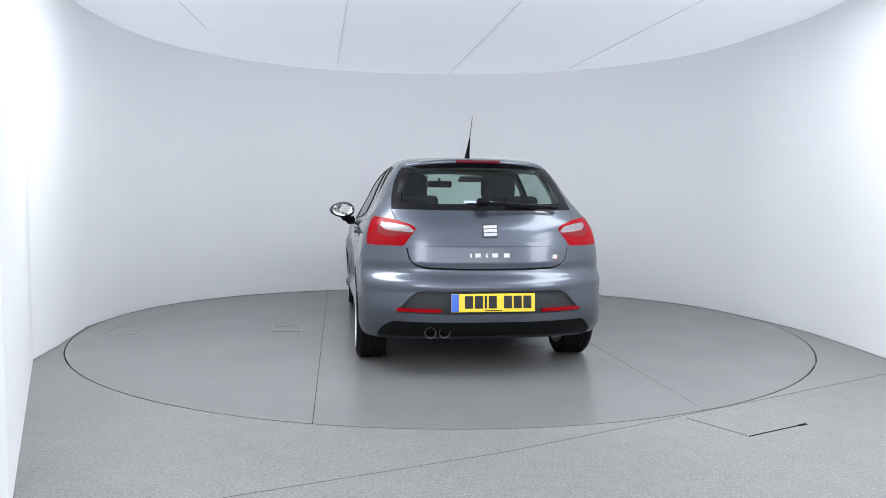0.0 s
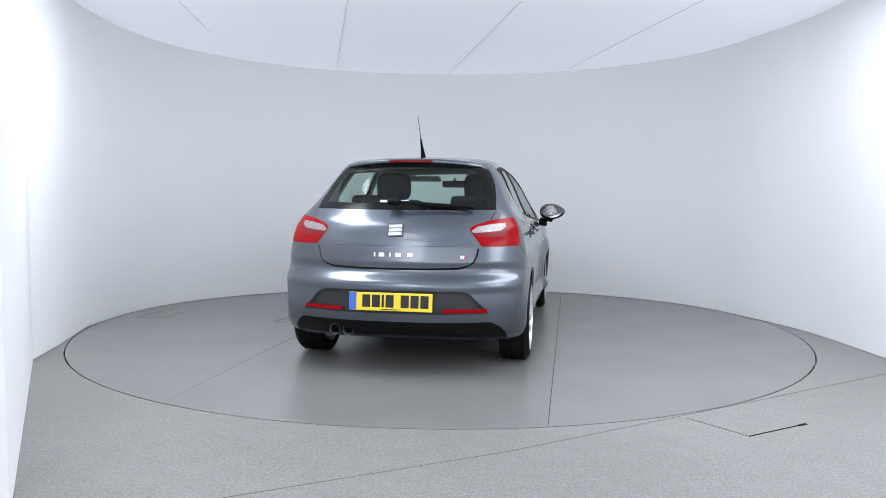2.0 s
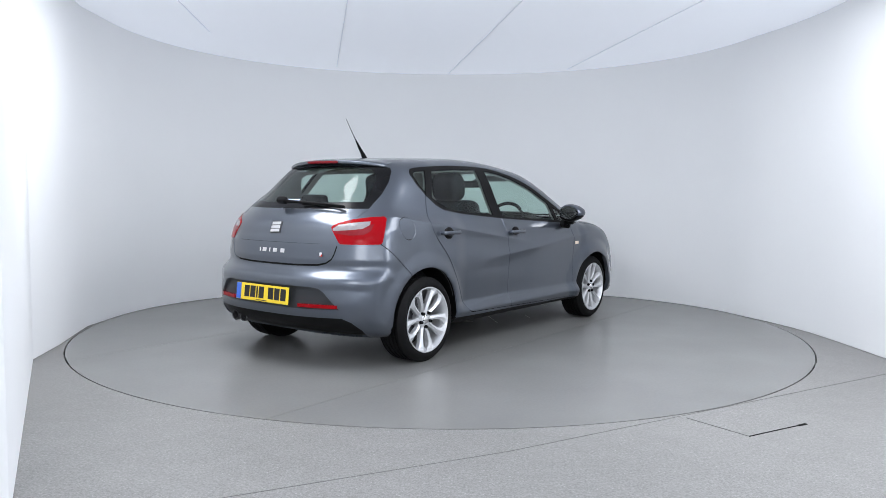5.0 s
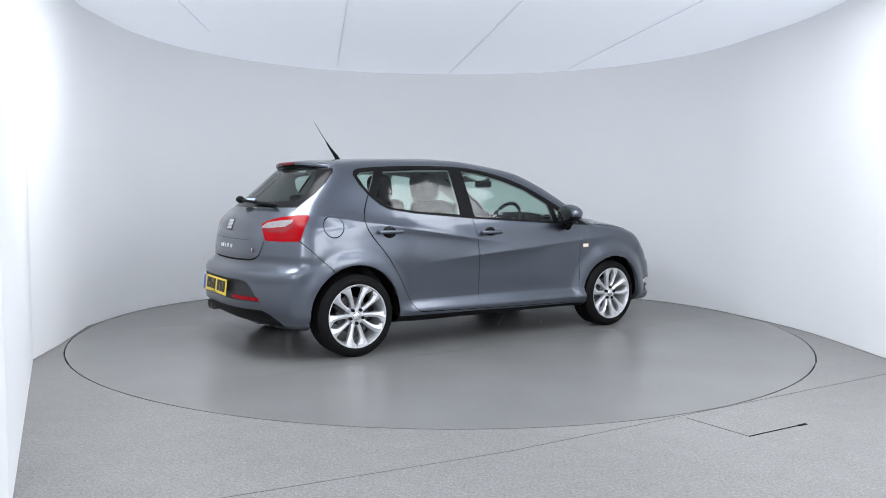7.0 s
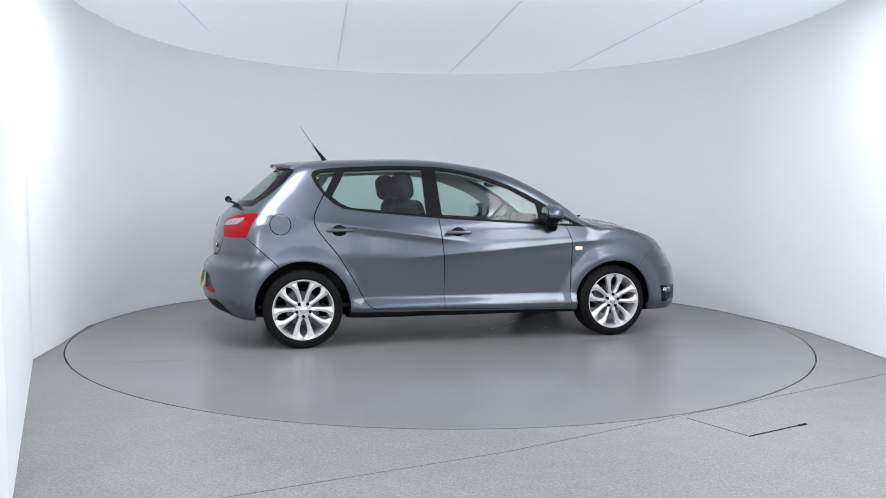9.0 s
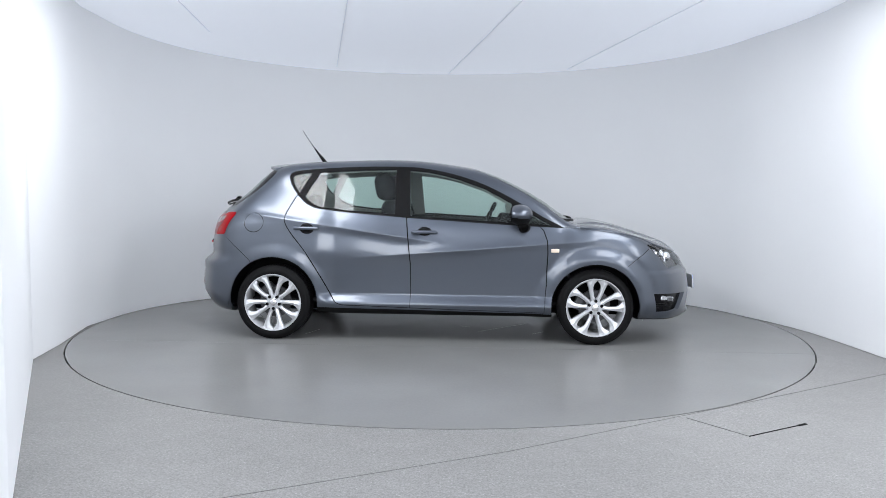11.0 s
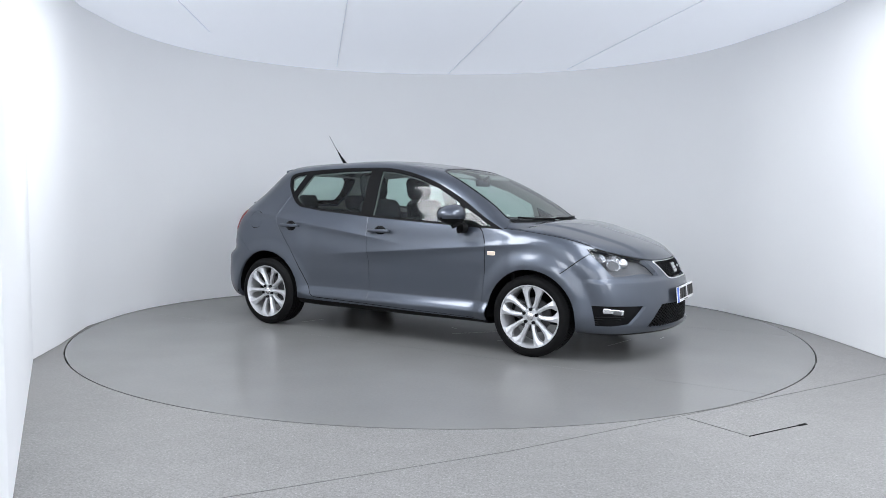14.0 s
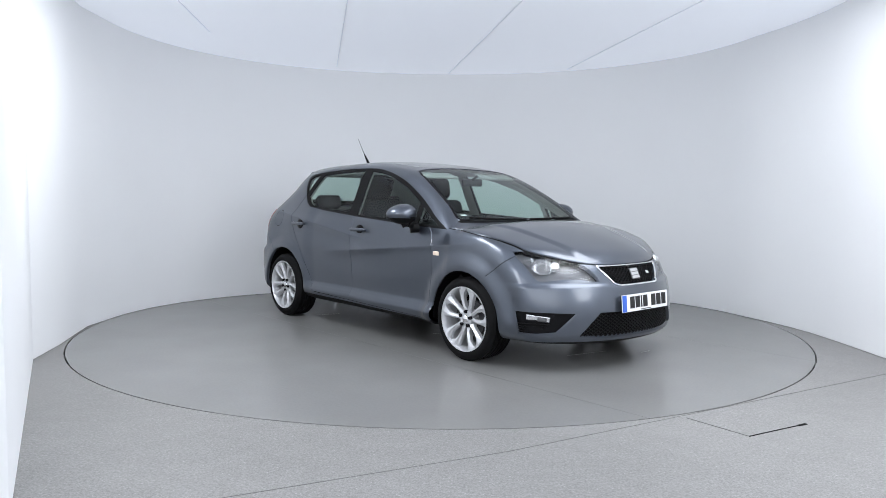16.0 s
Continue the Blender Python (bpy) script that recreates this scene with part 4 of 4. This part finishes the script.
number_plate(-1.968, 0.475, 6, -1, YELLOW)
number_plate(2.107, 0.442, -5, 1, WHITE)
# reflectors on the rear bumper
for s in (1, -1):
    bm = bmesh.new()
    n = 10
    rows = []
    for i in range(n + 1):
        y = s * (0.315 + 0.265 * i / n)
        x = surface_x(y, 0.425, True) - 0.002
        rows.append([bm.verts.new(v) for v in ((x, y, 0.413), (x, y, 0.434), (x + 0.03, y, 0.434), (x + 0.03, y, 0.413))])
    for a, b in zip(rows, rows[1:]):
        for k in range(4):
            bm.faces.new((a[k], a[(k + 1) % 4], b[(k + 1) % 4], b[k]))
    bm.faces.new(rows[0])
    bm.faces.new(rows[-1])
    bmesh.ops.recalc_face_normals(bm, faces=bm.faces)
    part("bumper_reflector", bm, LAMP_RED, rb, "slim red reflector")
for y in (0.375, 0.288):
    bm = lathe([(0.034, -0.10), (0.036, 0.0), (0.034, 0.003), (0.030, 0.0), (0.029, -0.09), (0.0, -0.09)], 28)
    bmesh.ops.transform(bm, matrix=pose(-1.90, y, 0.283, 0, 0, 90), verts=bm.verts)
    part("exhaust_tip", bm, DARKMETAL, car, "sooty steel exhaust tip", smooth=True)


def badge(x, y, z, tilt, way, w, h, parent):
    """A plain chrome badge of stacked bars."""
    m = pose(x, y, z, 0, tilt)
    b = part("badge", rbox((0.006, w, h), 0.005, m), DARKMETAL, parent, "chrome badge of plain bars")
    for k in (-1, 0, 1):
        part("badge_bar", rbox((0.006, w * 0.86, h * 0.25), 0.003, m @ pose(way * 0.004, 0, k * h * 0.3, 3 * way)), BADGE, b, "chrome bar")


badge(surface_x(0, 0.907, True) - 0.002, 0, 0.907, 20, -1, 0.098, 0.083, tailgate)
badge(surface_x(0, 0.618, False) - 0.012, 0, 0.618, -26, 1, 0.094, 0.080, fb)
for i, w in enumerate((0.010, 0.036, 0.010, 0.036, 0.036)):
    y = (0.125, 0.080, 0.027, -0.026, -0.100)[i]
    part("letter_bar", rbox((0.005, w, 0.026), 0.002, pose(surface_x(y, 0.756, True) - 0.002, y, 0.756, 0, 10)), BADGE, tailgate, "chrome lettering bar")
part("trim_badge", rbox((0.005, 0.045, 0.026), 0.003, pose(surface_x(-0.41, 0.745, True) - 0.001, -0.41, 0.745, 0, 10, -14)), CHROME, tailgate, "small chrome and red trim badge", smooth=True)
part("trim_badge", rbox((0.005, 0.036, 0.014), 0.002, pose(surface_x(-0.42, 0.738, True) - 0.004, -0.42, 0.738, 0, 10, -14)), RED, tailgate, "red badge stroke")
part("trim_badge", rbox((0.006, 0.032, 0.020), 0.002, pose(surface_x(0.165, 0.618, False) - 0.014, 0.165, 0.618, 0, -26)), CHROME, fb, "small chrome and red trim badge", smooth=True)


def lattice(outline, zs, ys, push, parent):
    """Diagonal honeycomb bars across a front opening."""
    bm = bmesh.new()
    step_y = 0.034
    z0, z1 = zs
    for d in (-1, 1):
        k = -int(ys / step_y) - 12
        while k * step_y < ys + 0.5:
            pts = []
            for i in range(13):
                z = z0 + (z1 - z0) * i / 12
                y = k * step_y + d * (z - z0) * 1.5
                if inside(outline, y, z):
                    pts.append((surface_x(y, z, False) - push, y, z))
            if len(pts) > 1:
                tube(pts, 0.0035, 4, bm)
            k += 1
    return part("lattice", bm, BLACK, parent, "black honeycomb mesh")


lattice(GRILLE_IN, (0.566, 0.672), 0.3, 0.016, grille)
lattice(LOWER, (0.228, 0.392), 0.53, 0.024, lower)


# ---- cabin ----
def seat(x, y, rec):
    """A front seat: cushion, backrest, headrest on two posts."""
    s = part("seat", rbox((0.52, 0.50, 0.16), 0.05, pose(x + 0.24, y, 0.50, 0, -6)), CLOTH, car, "black cloth car seat", smooth=True)
    part("backrest", rbox((0.15, 0.48, 0.62), 0.07, pose(x - 0.07, y, 0.79, 0, -rec), seg=5), CLOTH, s, smooth=True)
    part("headrest", rbox((0.15, 0.28, 0.225), 0.072, pose(x - 0.20, y, 1.195, 0, -rec + 6), seg=5), CLOTH, s, smooth=True)
    for d in (-0.06, 0.06):
        part("headrest_post", tube([(x - 0.165, y + d, 1.05), (x - 0.19, y + d, 1.15)], 0.007, 8), CHROME, s)


seat(-0.22, -0.36, 16)
seat(-0.22, 0.36, 16)
bench = part("rear_bench", rbox((0.46, 1.22, 0.18), 0.05, pose(-0.80, 0, 0.50, 0, -6)), CLOTH, car, "black cloth rear bench", smooth=True)
part("backrest", rbox((0.14, 1.20, 0.52), 0.05, pose(-1.07, 0, 0.74, 0, -20)), CLOTH, bench, smooth=True)
for y in (-0.36, 0.36):
    part("headrest", rbox((0.09, 0.25, 0.13), 0.035, pose(-1.165, y, 1.06, 0, -14)), CLOTH, bench, smooth=True)
part("parcel_shelf", rbox((0.46, 1.08, 0.02), 0.008, pose(-1.40, 0, 0.955)), DASH, car)
part("cabin_floor", rbox((2.6, 1.36, 0.03), 0.01, pose(-0.25, 0, 0.30)), DASH, car)
part("bulkhead", rbox((0.03, 1.36, 0.60), 0.01, pose(1.04, 0, 0.60)), DASH, car)
dash = part("dashboard", rbox((0.46, 1.36, 0.26), 0.08, pose(0.80, 0, 0.80, 0, 5)), DASH, car, "black dashboard", smooth=True)
part("binnacle", rbox((0.20, 0.36, 0.10), 0.04, pose(0.60, -0.36, 0.935, 0, 8)), DASH, dash, smooth=True)
ring = [(0.185 * math.cos(a * math.pi / 16), 0.185 * math.sin(a * math.pi / 16)) for a in range(33)]
m = pose(0.395, -0.36, 0.90, 0, -64)
steer = part("steering_wheel", tube([m @ Vector((u, v, 0)) for u, v in ring], 0.016, 10), DASH, car, "black three-spoke steering wheel", smooth=True)
part("steering_boss", rbox((0.15, 0.17, 0.05), 0.02, m @ pose(0, 0, -0.02)), DASH, steer, smooth=True)
for a in (90, -90, 180):
    v = Vector((math.cos(radians(a)), math.sin(radians(a)), 0))
    part("spoke", tube([m @ (v * 0.05), m @ (v * 0.18)], 0.016, 8), DASH, steer)
part("inside_mirror", rbox((0.03, 0.22, 0.062), 0.014, pose(0.44, 0, 1.236, 0, -8)), DASH, car, "black inside mirror", smooth=True)
part("mirror_stem", tube([(0.45, 0, 1.26), (0.50, 0, 1.285)], 0.012, 8), DASH, car)
for y in (-0.35, 0.30):
    part("sun_visor", rbox((0.13, 0.36, 0.02), 0.008, pose(0.40, y, 1.285, 0, 16)), HEADLINER, car, smooth=True)
part("window_sticker", rbox((0.002, 0.19, 0.022), 0.0008, pose(-1.685, 0.045, 1.085, 0, 48)), STICKER, rear_window, "pale blue sticker with unreadable print")
part("screen_sticker", rbox((0.002, 0.055, 0.016), 0.0006, pose(0.94, -0.56, 0.985, 0, -55)), WHITE, screen, "small white and red sticker")


# ---- what moves ----
AXIS = (0.0220, 0.0390)
TURN = [(0, 98.09), (2, 79.98), (4, 61.84), (6.5, 38.58), (9, 15.1), (11.5, -7.61), (14, -30.28), (16, -48.65)]


def motions():
    """The turntable carries the car round, clockwise from above."""
    car_rows, disc_rows = [], []
    for t, deg in TURN:
        turn = pose(0, 0, 0, 0, 0, deg)
        car_rows.append((t, turn @ pose(-AXIS[0], -AXIS[1], -DROP)))
        disc_rows.append((t, turn))
    walk(car, car_rows)
    walk(disc, disc_rows)


motions()
